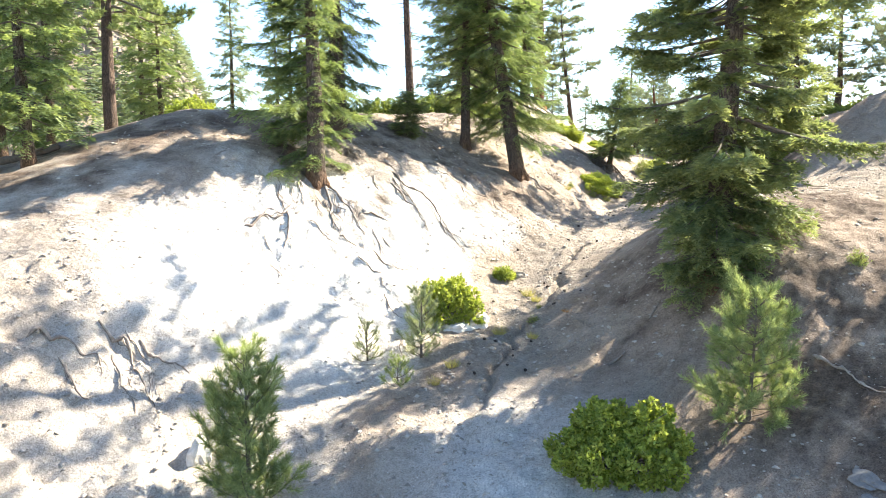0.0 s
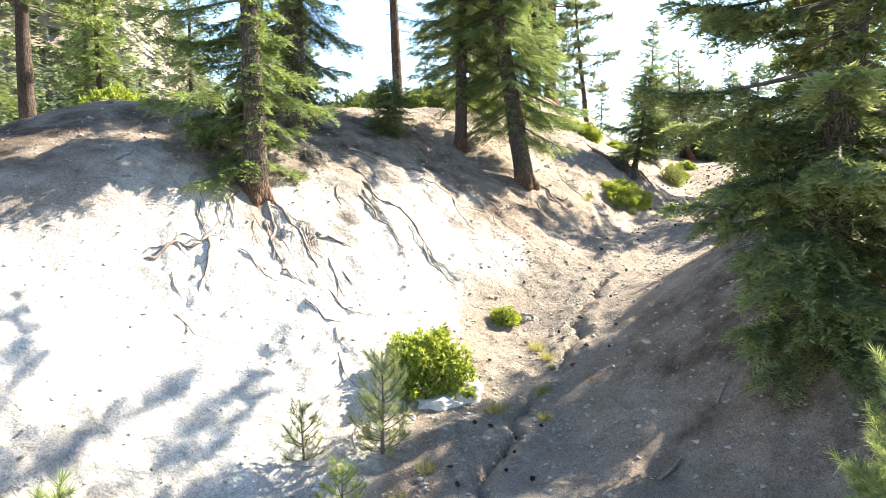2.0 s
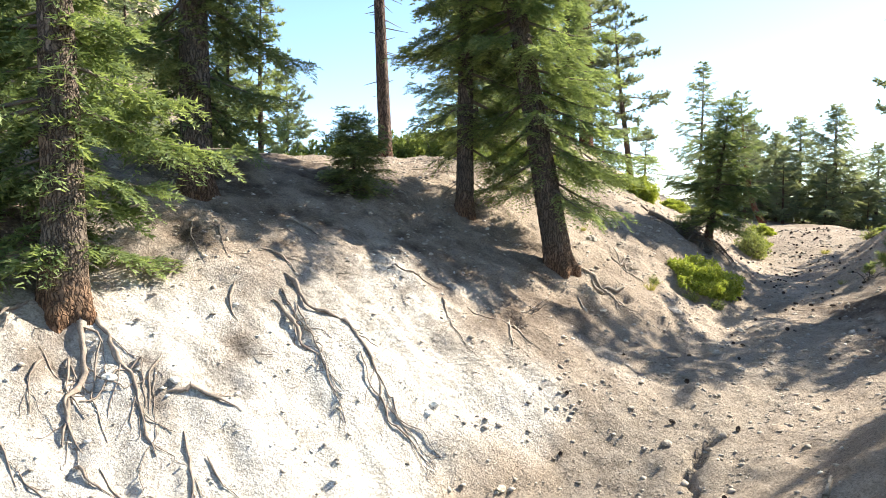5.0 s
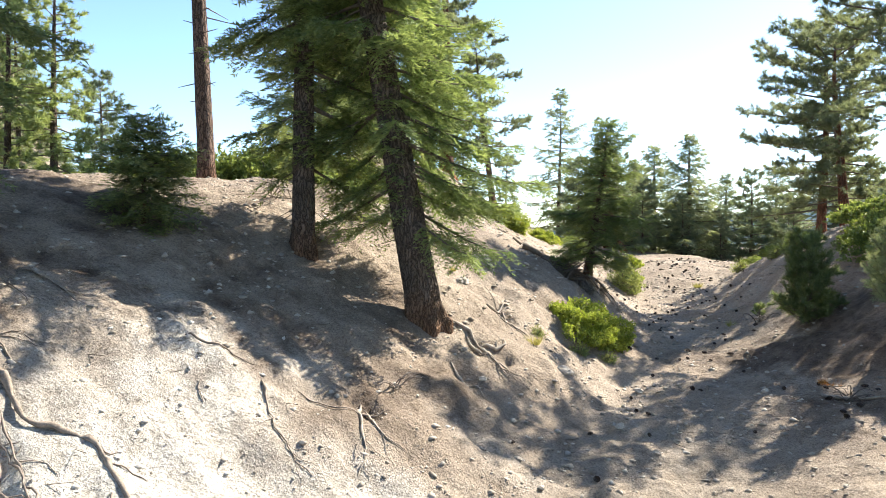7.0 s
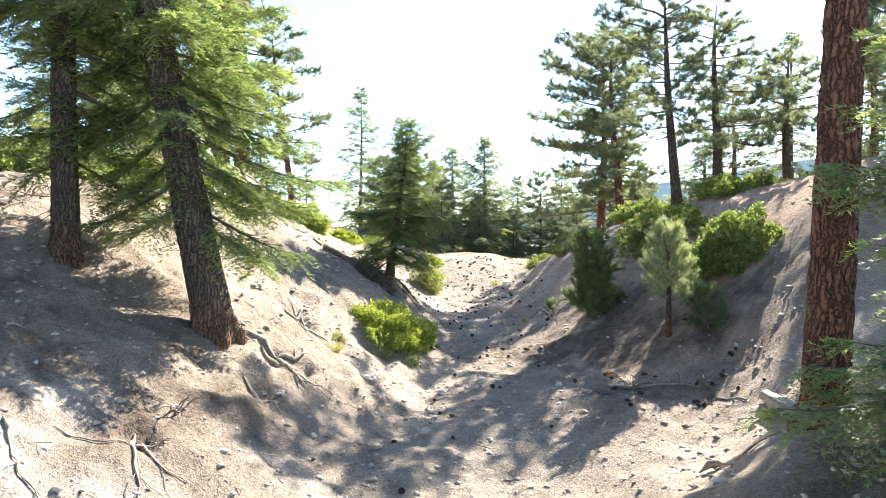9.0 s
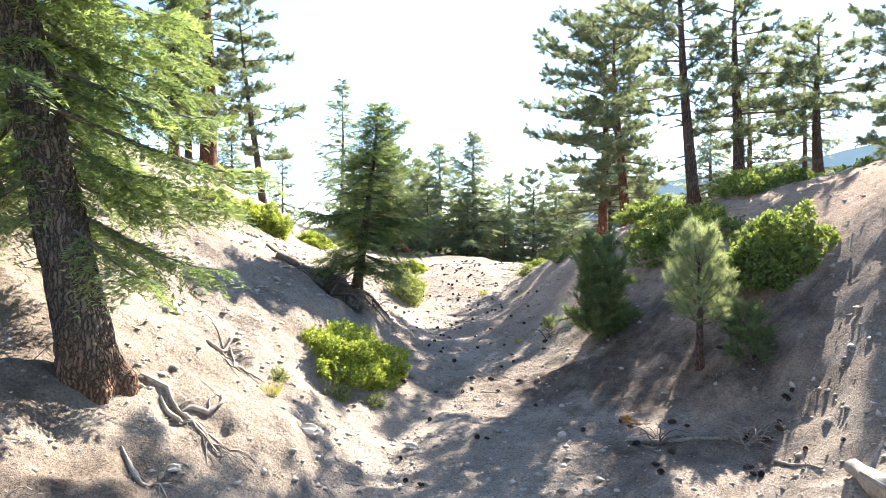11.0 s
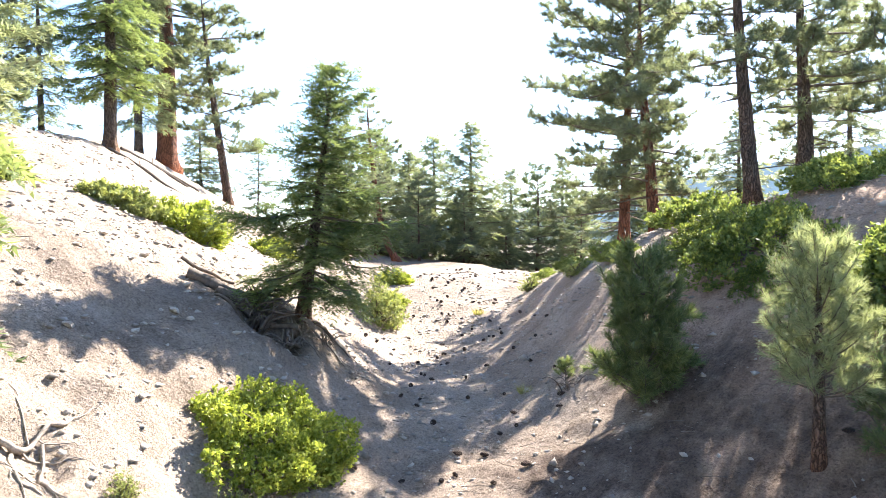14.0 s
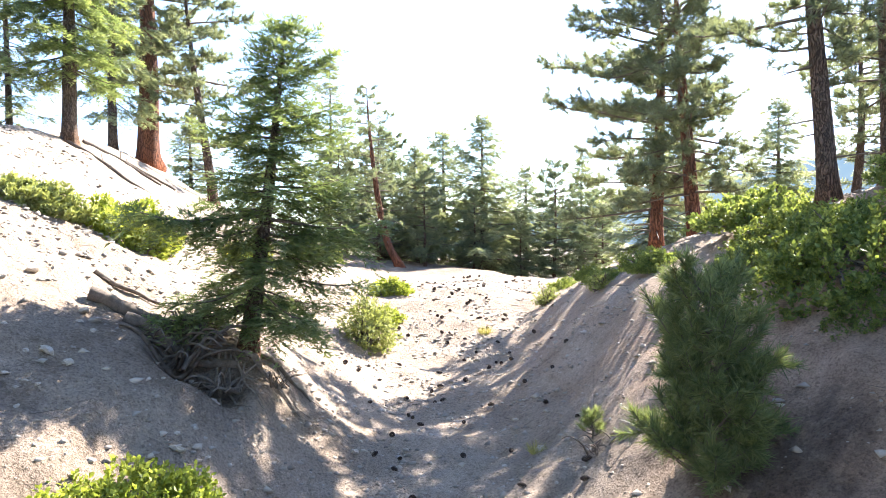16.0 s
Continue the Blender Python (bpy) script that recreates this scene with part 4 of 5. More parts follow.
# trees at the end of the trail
end_fir = settle(fir_tree(41, 6.6, 0.17, 0.3, 3.4, 0.24, 6, leaf=HAZE_FIR, needle=0.15, gap=0.05, tuft_gap=0.11, droop=0.05, power=0.75), 20.35, 52.5, "dense blue-green fir at the end of the trail", "tree", "trees beyond the crest")
end_pine = settle(pine_tree(42, 5.4, 0.09, 0.4, 1.5, 44, leaf=HAZE_FIR, needle=0.17, tuft=30, twigs=6), 23.8, 52.2, "small rounded pine at the end of the trail", "tree", "trees beyond the crest")
thin_fir = settle(fir_tree(43, 11.5, 0.16, 1.6, 3.2, 0.33, 5, leaf=HAZE_FIR, needle=0.16, gap=0.05, tuft_gap=0.13, droop=0.22), 15.8, 61.5, "tall sparse fir far behind the crest", "tree", "trees beyond the crest")
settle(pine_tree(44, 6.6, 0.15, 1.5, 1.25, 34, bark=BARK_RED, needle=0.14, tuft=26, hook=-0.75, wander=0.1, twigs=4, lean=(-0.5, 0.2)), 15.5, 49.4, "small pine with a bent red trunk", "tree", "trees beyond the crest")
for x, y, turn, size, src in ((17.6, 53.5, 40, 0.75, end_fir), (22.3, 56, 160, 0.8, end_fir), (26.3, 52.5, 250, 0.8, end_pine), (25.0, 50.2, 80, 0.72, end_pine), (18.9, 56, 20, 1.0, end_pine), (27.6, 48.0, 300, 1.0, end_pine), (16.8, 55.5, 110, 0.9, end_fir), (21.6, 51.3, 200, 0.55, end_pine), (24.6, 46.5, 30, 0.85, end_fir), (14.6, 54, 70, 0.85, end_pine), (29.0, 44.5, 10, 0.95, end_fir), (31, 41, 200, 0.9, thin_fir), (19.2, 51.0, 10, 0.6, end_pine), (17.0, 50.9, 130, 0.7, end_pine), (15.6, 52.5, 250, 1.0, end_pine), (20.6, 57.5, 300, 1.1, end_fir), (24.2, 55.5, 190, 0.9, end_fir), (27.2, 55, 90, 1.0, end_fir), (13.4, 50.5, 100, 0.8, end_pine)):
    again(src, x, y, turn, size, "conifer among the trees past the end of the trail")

# trees on the left-hand hill
settle(fir_tree(51, 9.5, 0.19, 1.9, 1.7, 0.22, 6, needle=0.15, gap=0.04, tuft_gap=0.1, leaf=FIR_BRIGHT), 4.92, 44.9, "yellow-green fir on the bare hill crest", "tree", "hill crest trees")
hill_fir = settle(fir_tree(52, 10.0, 0.15, 1.5, 2.0, 0.3, 5, leaf=HAZE_FIR, needle=0.16, gap=0.045, tuft_gap=0.11), 5.8, 49.5, "dark fir behind the hill crest", "tree", "hill crest trees")
settle(pine_tree(53, 13.0, 0.4, 2.7, 3.0, 66, bark=BARK_RED, needle=0.2, tuft=30, twigs=6), 6.85, 52.2, "big pine with a stout red trunk on the hill crest", "tree", "hill crest trees")
settle(pine_tree(54, 8.3, 0.17, 2.0, 2.7, 24, bark=BARK_DARK, lean=(-0.9, 0), needle=0.16, tuft=34, flag=-0.5, twigs=9, stubs=10), 8.9, 50.2, "wind-swept pine with limbs flung to one side", "tree", "hill crest trees")
again(end_fir, 8.6, 57.0, 30, 0.6, "small fir behind the hill crest")
again(thin_fir, 11.4, 58.0, 70, 0.45, "thin young fir behind the hill crest")
again(hill_fir, 2.6, 52, 200, 0.9, "dark fir behind the hill crest")
again(end_pine, -0.5, 47.0, 90, 0.5, "distant pine on the skyline")

# trees left of the mound
left_fir = settle(fir_tree(61, 9.0, 0.17, 1.2, 2.2, 0.26, 5, needle=0.14, gap=0.036, tuft_gap=0.1, leaf=FIR_BRIGHT), -10.9, 18.9, "feathery fir at the foot of the mound", "tree", "trees left of the mound")
settle(pine_tree(62, 12.5, 0.27, 4.6, 3.6, 44, bark=BARK_DARK, needle=0.19, tuft=34, leaf=YOUNG, flag=0.0, stubs=8), -12.6, 27.5, "dark-trunked pine with a long leafy bough", "tree", "trees left of the mound")
for x, y, turn, size, src in ((-12.2, 31.5, 60, 0.85, left_fir), (-13.8, 22.5, 140, 1.05, left_fir), (-15.5, 28.5, 220, 1.1, left_fir), (-14.5, 35.0, 300, 1.0, left_fir), (-10.0, 34.5, 20, 0.85, hill_fir), (-17.5, 24.0, 95, 1.0, hill_fir), (-12.4, 17.0, 250, 0.8, hill_fir)):
    again(src, x, y, turn, size, "pale green fir among the trees by the mound")
crest_pine = settle(pine_tree(63, 8.0, 0.13, 1.2, 1.3, 50, needle=0.16, tuft=30, leaf=YOUNG), -7.9, 37.7, "narrow yellow-green pine behind the bank top", "tree", "pines behind the bank")
# Firs out of view, added to cast shade over the right-hand gravel slope.
again(left_fir, 14.6, 15.4, 40, 1.15, "unseen fir added to shade the dark gravel slope")
again(hill_fir, 17.5, 13.0, 140, 1.1, "unseen fir added to shade the dark gravel slope")
again(left_fir, 13.0, 10.5, 200, 0.8, "unseen fir added to shade the dark gravel slope")
again(crest_pine, -6.8, 38.2, 120, 1.05, "narrow yellow-green pine behind the bank top")
again(end_pine, -8.4, 47.2, 30, 1.0, "small dark pine on the skyline behind the bank")
again(end_pine, 2.2, 43.0, 200, 1.3, "pine showing between the firs on the bank")
again(end_fir, 0.9, 39.5, 80, 1.1, "dark fir behind the slender firs")
again(hill_fir, -9.8, 43, 150, 0.8, "fir behind the bank top")

# ---- saplings ----
pale = settle(young_pine(71, 2.15, 0.6, needle=0.11, bare=0.34, per=8, round_top=0.45, whorl=0.11, gap=0.0045, width=0.05, leaf=PALE_PINE, stem=0.065, bark=BARK_DARK), 10.85, 26.65, "pale green young pine with a bare lower stem", "young pine")
settle(young_pine(72, 1.75, 0.66, needle=0.14, bare=0.03, per=8, round_top=0.35, whorl=0.15, gap=0.0052, width=0.07, leaf=PINE_DARK), 10.95, 29.1, "dense dark young pine on the bank's foot", "young pine")
settle(young_pine(73, 0.78, 0.4, needle=0.1, leaf=PINE_DARK, bare=0.05, per=7, whorl=0.1, round_top=0.4, width=0.08, gap=0.007), 11.3, 26.1, "low dark young pine on the bare slope", "young pine")
settle(young_pine(74, 2.3, 0.95, needle=0.15, bare=0.02, round_top=0.22, rise=0.3, whorl=0.22, gap=0.0056, width=0.06), 5.15, 11.5, "round fluffy young pine on the shaded slope", "young pine")
settle(young_pine(75, 2.75, 1.0, needle=0.17, bare=0.03, rise=0.6, whorl=0.22, round_top=0.55, gap=0.0058, width=0.06), -3.2, 11.15, "bushy young pine with an upright leader", "young pine")
settle(young_pine(76, 1.7, 0.6, needle=0.12, bare=0.06, leaf=PALE_PINE, gap=0.008, width=0.05), -0.5, 16.0, "thin young pine beside the gully shrub", "young pine")
settle(young_pine(77, 0.95, 0.42, needle=0.09, bare=0.05, leaf=PALE_PINE, gap=0.007, width=0.05), -1.72, 15.75, "knee-high pine seedling on the bank's foot", "young pine")
settle(young_pine(78, 0.6, 0.38, needle=0.09, bare=0.05), -0.95, 14.75, "low pine seedling in the gully", "young pine")
settle(young_pine(79, 1.6, 0.7, needle=0.13, bare=0.05), -6.2, 33.2, "bright young pine behind the bank top", "young pine")
settle(young_pine(80, 0.34, 0.12, needle=0.07, bare=0.35, whorl=0.05, gap=0.003), 10.98, 30.9, "tiny pine seedling beside the trail", "young pine")

# ---- shrubs ----
settle(shrub(81, 1.2, 1.1, 1.02, tips=2000, per=12, size=0.07), 3.05, 11.35, "wide rounded yellow-green shrub in the gully", "shrub")
settle(shrub(82, 0.92, 0.85, 1.05, tips=1300, per=12), 0.12, 17.9, "tall bright green shrub at the bank's foot", "shrub")
settle(shrub(83, 1.05, 1.0, 0.57, tips=2600, per=12, size=0.041), 6.5, 29.8, "low bright lime-green shrub spreading over the slope", "shrub", sink=0.05).matrix_basis @= pose(0, 0, 0, 10, 20, 0)
settle(shrub(84, 1.08, 1.0, 1.28, CREST_LEAF, tips=2000, per=12), 12.95, 27.15, "tall dark green shrub with yellow-green top", "shrub", sink=0.2)
settle(shrub(85, 0.9, 0.8, 0.7, tips=900), 6.3, 36.8, "rounded green shrub on the open hill", "shrub").matrix_basis @= pose(0, 0, 0, 8, 20, 0)
settle(shrub(86, 0.8, 0.6, 0.45, SAGE, tips=700), 5.1, 36.4, "low pale shrub on the open hill", "shrub").matrix_basis @= pose(0, 0, 0, 8, 20, 0)
low = settle(shrub(87, 0.7, 0.55, 0.4, tips=600), 8.5, 40.2, "low yellow-green shrub on the hillside", "shrub", "low hillside shrubs")
for x, y, turn, size in ((9.2, 43.0, 60, 0.9), (12.6, 42.4, 130, 1.0), (11.3, 39.2, 200, 0.8)):
    again(low, x, y, turn, size)
settle(shrub(88, 0.6, 0.55, 0.95, SAGE, tips=650, ragged=0.32, size=0.05), 10.5, 37.5, "feathery pale yellow-green shrub beside the trail", "shrub")
settle(shrub(89, 1.0, 1.0, 0.75, tips=800), -8.6, 24.9, "yellow-green shrub on the mound's crest", "shrub")
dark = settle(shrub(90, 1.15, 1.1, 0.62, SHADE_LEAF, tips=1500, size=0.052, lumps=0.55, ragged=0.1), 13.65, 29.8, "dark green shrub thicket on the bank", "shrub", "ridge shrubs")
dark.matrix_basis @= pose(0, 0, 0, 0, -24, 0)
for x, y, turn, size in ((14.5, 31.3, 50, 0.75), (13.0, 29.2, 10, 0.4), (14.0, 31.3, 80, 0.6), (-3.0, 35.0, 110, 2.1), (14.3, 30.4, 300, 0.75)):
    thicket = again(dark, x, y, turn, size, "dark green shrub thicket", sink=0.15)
    if x > 0:
        thicket.matrix_basis = Matrix.Translation(thicket.matrix_basis.to_translation()) @ pose(0, 0, 0, 0, -24, 0) @ pose(0, 0, 0, 0, 0, turn) @ Matrix.Diagonal((size, size, size, 1))
crest_bush = settle(shrub(97, 1.35, 1.1, 0.95, CREST_LEAF, tips=1500, size=0.07, lumps=0.45, ragged=0.12), -1.7, 34.4, "mid-green shrub behind the bank top", "shrub", "shrubs behind the bank")
for x, y, turn, size in ((-5.4, 33.8, 80, 1.25), (-4.3, 33.3, 30, 1.0), (-0.4, 34.1, 160, 0.9), (0.9, 34.0, 200, 0.8), (2.1, 34.5, 60, 0.75), (-6.6, 34.4, 250, 1.2)):
    again(crest_bush, x, y, turn, size, "mid-green shrub behind the bank top", sink=0.1)
ridge_bush = settle(shrub(91, 1.2, 0.9, 0.6, leaf=CREST_LEAF, tips=950, size=0.062), 15.3, 32.6, "sunny yellow-green shrub along the ridge top", "shrub", "ridge shrubs")
for x, y, turn, size in ((16.0, 30.4, 40, 0.9), (17.6, 30.6, 100, 1.0), (14.3, 33.8, 170, 0.6), (19.3, 30.0, 250, 0.9), (14.6, 35.6, 20, 0.45), (15.3, 37.0, 80, 0.5), (15.9, 39.0, 60, 0.5), (3.0, 35.5, 60, 0.8), (-7.0, 35.2, 10, 0.9), (11.8, 47.2, 0, 0.8)):
    again(ridge_bush, x, y, turn, size, "sunny yellow-green shrub on the crest", sink=0.08)
pale_bush = settle(shrub(92, 0.35, 0.3, 0.42, SAGE, tips=210, ragged=0.45, lumps=0.2, size=0.036), 14.75, 37.9, "small pale shrub at the trail's edge", "shrub", "small pale shrubs")
for x, y, turn, size in ((14.2, 35.2, 50, 0.9), (6.0, 28.75, 30, 0.6), (5.1, 28.6, 90, 0.5), (2.55, 18.6, 120, 0.35), (8.3, 14.1, 60, 0.7), (6.6, 28.85, 10, 0.6), (2.3, 17.7, 0, 0.45)):
    again(pale_bush, x, y, turn, size, "small pale shrub on bare gravel")
settle(shrub(93, 0.42, 0.36, 0.34, tips=320, size=0.045), 1.78, 20.7, "small bright shrub in the stony gully", "shrub")
tuft = settle(grass_tuft(94, 160, 0.28, 0.3, STRAW), 2.35, 19.4, "dry straw-yellow grass tuft", "grass", "grass tufts", sink=0)
for x, y, s in ((2.5, 18.9, 0.8), (1.4, 17.2, 1.0), (2.2, 17.0, 0.7), (4.9, 28.1, 0.8), (10.6, 31.4, 0.6), (3.6, 29.3, 0.5), (0.2, 15.6, 0.9), (-0.2, 15.0, 0.8), (13.0, 37.5, 0.8)):
    again(tuft, x, y, x * 90, s, sink=0)
settle(grass_tuft(95, 140, 0.16, 0.4, RUST, "dead_needle_clump"), 0.72, 17.55, "rust-orange clump of dead needles by a pale rock", "dead plant", sink=0)
settle(grass_tuft(98, 150, 0.12, 0.4, RUST, "dead_needle_clump"), 9.55, 26.5, "rust-orange clump of dead needles under the bank", "dead plant", sink=0)
settle(grass_tuft(96, 90, 0.1, 0.3, RUST, "dead_needle_clump"), 3.2, 17.9, "rust-orange clump of dead needles on gravel", "dead plant", sink=0)

# ---- stones, cones, roots and dead wood ----
def rock_mesh(seed, rx, ry, rz, material, level=3, rough=0.22):
    bm = bmesh.new()
    bmesh.ops.create_icosphere(bm, subdivisions=level, radius=1)
    for v in bm.verts:
        k = 1 + rough * noise.noise(v.co * 1.4 + Vector((seed * 7.1, 0, 0))) + 0.5 * rough * noise.noise(v.co * 3.7 + Vector((0, seed * 3.3, 0)))
        c = v.co * k
        v.co = Vector((c.x * rx, c.y * ry, max(c.z, -0.5) * rz))
    me = bpy.data.meshes.new("rock")
    bm.to_mesh(me)
    bm.free()
    me.materials.append(material)
    return me


for x, y, rx, ry, rz, mat, label in ((0.95, 17.75, 0.34, 0.24, 0.24, WHITE_STONE, "pale granite boulder beside the shrub"), (0.35, 17.3, 0.4, 0.25, 0.16, WHITE_STONE, "flat pale granite rock half buried"), (-4.35, 12.1, 0.22, 0.2, 0.32, WHITE_STONE, "upright pale boulder at the bank's foot"), (2.28, 20.95, 0.22, 0.16, 0.17, STONE, "grey stone beside the gully shrub"), (3.2, 20.0, 0.18, 0.13, 0.11, STONE, "tan stone beside the rill"), (4.3, 18.3, 0.1, 0.07, 0.06, STONE, "pale stone on the shaded slope"), (3.75, 29.1, 0.16, 0.12, 0.1, STONE, "tan stone on the slope"), (5.2, 27.4, 0.18, 0.13, 0.1, STONE, "tan stone on the slope"), (6.15, 9.7, 0.34, 0.24, 0.07, DARK_STONE, "flaky grey rock in the shaded bank"), (6.5, 9.35, 0.28, 0.2, 0.09, DARK_STONE, "flaky grey rock in the shaded bank"), (5.95, 9.35, 0.24, 0.17, 0.06, DARK_STONE, "flaky grey rock in the shaded bank")):
    tagged(on_ground(new("rock", rock_mesh(x, rx, ry, rz, mat, 3, 0.45)), x, y, 0.03, x * 70), label, "rock")


loose = [rock_mesh(40 + k, 1.0, 0.75, 0.6, STONE, 2, 0.5) for k in range(4)]
pale_loose = [rock_mesh(50 + k, 1.0, 0.75, 0.6, WHITE_STONE, 2, 0.5) for k in range(3)]
rng = np.random.default_rng(44)
for k in range(150):
    y = rng.uniform(13, 41)
    u = rng.choice([rng.normal() * 1.0, rng.uniform(-6.5, -1.0), rng.uniform(-6.5, -1.0), rng.uniform(1, 4)])
    x = float(np.interp(y, STATIONS, AXIS)) + u
    s = 0.025 + 0.06 * rng.random() ** 2.5
    pale_here = u < -1.5 and y < 24
    ob = new("stone", (pale_loose if pale_here else loose)[k % 3])
    ob.matrix_basis = pose(x, y, gz(x, y) + 0.1 * s, rng.uniform(-20, 20), rng.uniform(-20, 20), rng.uniform(0, 360)) @ Matrix.Diagonal((s, s, s, 1))
    tagged(ob, "pale loose stone on the cut bank" if pale_here else "loose tan granite stone on gravel", "stone", "loose stones")


for k in range(140):
    x, y = rng.uniform(2.8, 7.2), rng.uniform(30.5, 37.5)
    s = 0.03 + 0.07 * rng.random() ** 2.5
    ob = new("stone", loose[k % 4])
    ob.matrix_basis = pose(x, y, gz(x, y) + 0.1 * s, rng.uniform(-20, 20), rng.uniform(-20, 20), rng.uniform(0, 360)) @ Matrix.Diagonal((s, s, s * 0.8, 1))
    tagged(ob, "flat granite stone on the open hill", "stone", "loose stones")


def scatter(seed, n, keep, sizes, shapes, z_off=0.0):
    """Pebbles of a few shapes strewn over the ground where keep(x, y) allows, joined in one mesh."""
    rng = np.random.default_rng(seed)
    got = Soup()
    x, y = rng.uniform(-9.5, 17.5, n), rng.uniform(9.5, 44, n)
    ok = rng.random(n) < keep(x, y)
    x, y = x[ok], y[ok]
    z = land(x, y)
    size = sizes[0] * (sizes[1] / sizes[0]) ** (rng.random(len(x)) ** 2.2)
    which = rng.integers(0, len(shapes), len(x))
    for k, (sv, sf) in enumerate(shapes):
        m = which == k
        if not m.any():
            continue
        c = np.stack([x[m], y[m], z[m] + z_off], 1)
        a = rng.uniform(0, 6.3, m.sum())
        ca, sa = np.cos(a), np.sin(a)
        s = size[m] * rng.uniform(0.8, 1.2, m.sum())
        vx = (sv[None, :, 0] * ca[:, None] - sv[None, :, 1] * sa[:, None]) * s[:, None]
        vy = (sv[None, :, 0] * sa[:, None] + sv[None, :, 1] * ca[:, None]) * s[:, None]
        vz = sv[None, :, 2] * s[:, None] * rng.uniform(0.5, 1.0, m.sum())[:, None]
        v = np.stack([vx, vy, vz], -1) + c[:, None]
        f = sf[None] + (np.arange(m.sum()) * len(sv))[:, None, None]
        got.add(v.reshape(-1, 3), f.reshape(-1, sf.shape[1]))
    return got


def pebble_shape(seed):
    rng = np.random.default_rng(seed)
    v = np.array([[1, 0, 0], [0, 1, 0], [-1, 0, 0], [0, -1, 0], [0.1, 0.1, 1], [0, 0, -1.0]]) * rng.uniform(0.7, 1.3, (6, 1)) * np.array([1.0, 0.8, 0.65])
    v = v + 0.18 * rng.normal(size=v.shape)
    f = np.array([[0, 1, 4], [1, 2, 4], [2, 3, 4], [3, 0, 4], [1, 0, 5], [2, 1, 5], [3, 2, 5], [0, 3, 5]])
    return v, f


PEBBLES = [pebble_shape(k) for k in range(6)]


def gravel_here(x, y):
    u = x - np.interp(y, STATIONS, AXIS)
    c, d, r = soil_masks(x, y)
    p = 0.5 + 0.45 * np.exp(-((u / 1.8) ** 2)) - 0.35 * d
    return np.clip(p * (0.4 + 0.8 * smooth01(0.5 + fbm(x * 0.7, y * 0.7, 3, 77))), 0, 1) * (1 - 0.65 * r) * (1 - 0.75 * c)


tagged(new("gravel", scatter(101, 120000, gravel_here, (0.012, 0.075), PEBBLES).mesh("gravel", STONE)), "loose tan granite gravel and small stones", "gravel", kind="stuff")
tagged(new("pale_gravel", scatter(102, 26000, lambda x, y: soil_masks(x, y)[0], (0.01, 0.055), PEBBLES).mesh("pale_gravel", WHITE_STONE)), "pale rock crumbs on the eroded bank", "gravel", kind="stuff")


def stick_shape(seed):
    rng = np.random.default_rng(seed)
    s = np.linspace(0, 1, 5)
    p = np.stack([s - 0.5, 0.12 * np.sin(3 * s + seed) * rng.uniform(0.3, 1), 0.04 + 0.05 * rng.uniform(0, 1) * s], 1)
    return tube(p, 0.02 * (1 - 0.5 * s), 4)


def litter_here(x, y):
    c, d, r = soil_masks(x, y)
    return np.clip(0.04 + 0.9 * d, 0, 1)


tagged(new("twig_litter", scatter(103, 16000, litter_here, (0.07, 0.38), [stick_shape(k) for k in range(5)], 0.0).mesh("twig_litter", TWIG)), "fallen brown twigs and needle litter", "litter", kind="stuff")


def leaf_fall(x, y):
    """Brown leaf litter drifted along the foot of the right-hand bank."""
    u = x - np.interp(y, STATIONS, AXIS)
    return smooth01(1.2 - abs(u - 2.3 + 0.4 * fbm(x, y, 2, 88)) / 1.1) * smooth01((30.5 - y) / 2) * smooth01((y - 23) / 2) * 0.8


LITTER = wood_mat("brown_leaf_litter", (0.1, 0.055, 0.036), (0.24, 0.14, 0.093))
tagged(new("leaf_litter", scatter(106, 420000, leaf_fall, (0.03, 0.13), [stick_shape(k) for k in range(3)] + [tuple(stick_shape(9))]).mesh("leaf_litter", LITTER)), "brown leaf and twig litter along the bank foot", "litter", kind="stuff")
tagged(new("bleached_twigs", scatter(104, 2600, lambda x, y: np.clip(0.12 + 0.5 * soil_masks(x, y)[1], 0, 1), (0.1, 0.4), [stick_shape(k) for k in range(5, 9)], 0.0).mesh("bleached_twigs", DEADWOOD)), "bleached grey twigs strewn on gravel", "litter", kind="stuff")


def cone_mesh():
    """A pine cone: an egg of overlapping scales."""
    got = Soup()
    rows, per = 9, 8
    for r in range(rows):
        t = (r + 0.5) / rows
        rad = 0.5 * math.sin(math.pi * (0.12 + 0.86 * t)) ** 0.8
        for k in range(per):
            a = 2 * math.pi * (k + 0.5 * (r % 2)) / per
            o, s = np.array([math.cos(a), math.sin(a), 0]), np.array([-math.sin(a), math.cos(a), 0])
            c = np.array([0, 0, 1.35 * t - 0.65])
            w = 0.2 * (0.4 + rad)
            v = np.array([c + o * rad * 0.55 - s * w * 0.5, c + o * rad * 0.55 + s * w * 0.5, c + o * rad + s * w * 0.6 + [0, 0, 0.16], c + o * rad * 1.12 + [0, 0, 0.2], c + o * rad - s * w * 0.6 + [0, 0, 0.16]])
            got.add(v, np.array([[0, 1, 2], [0, 2, 3], [0, 3, 4]]))
    return got.mesh("pine_cone", CONE)


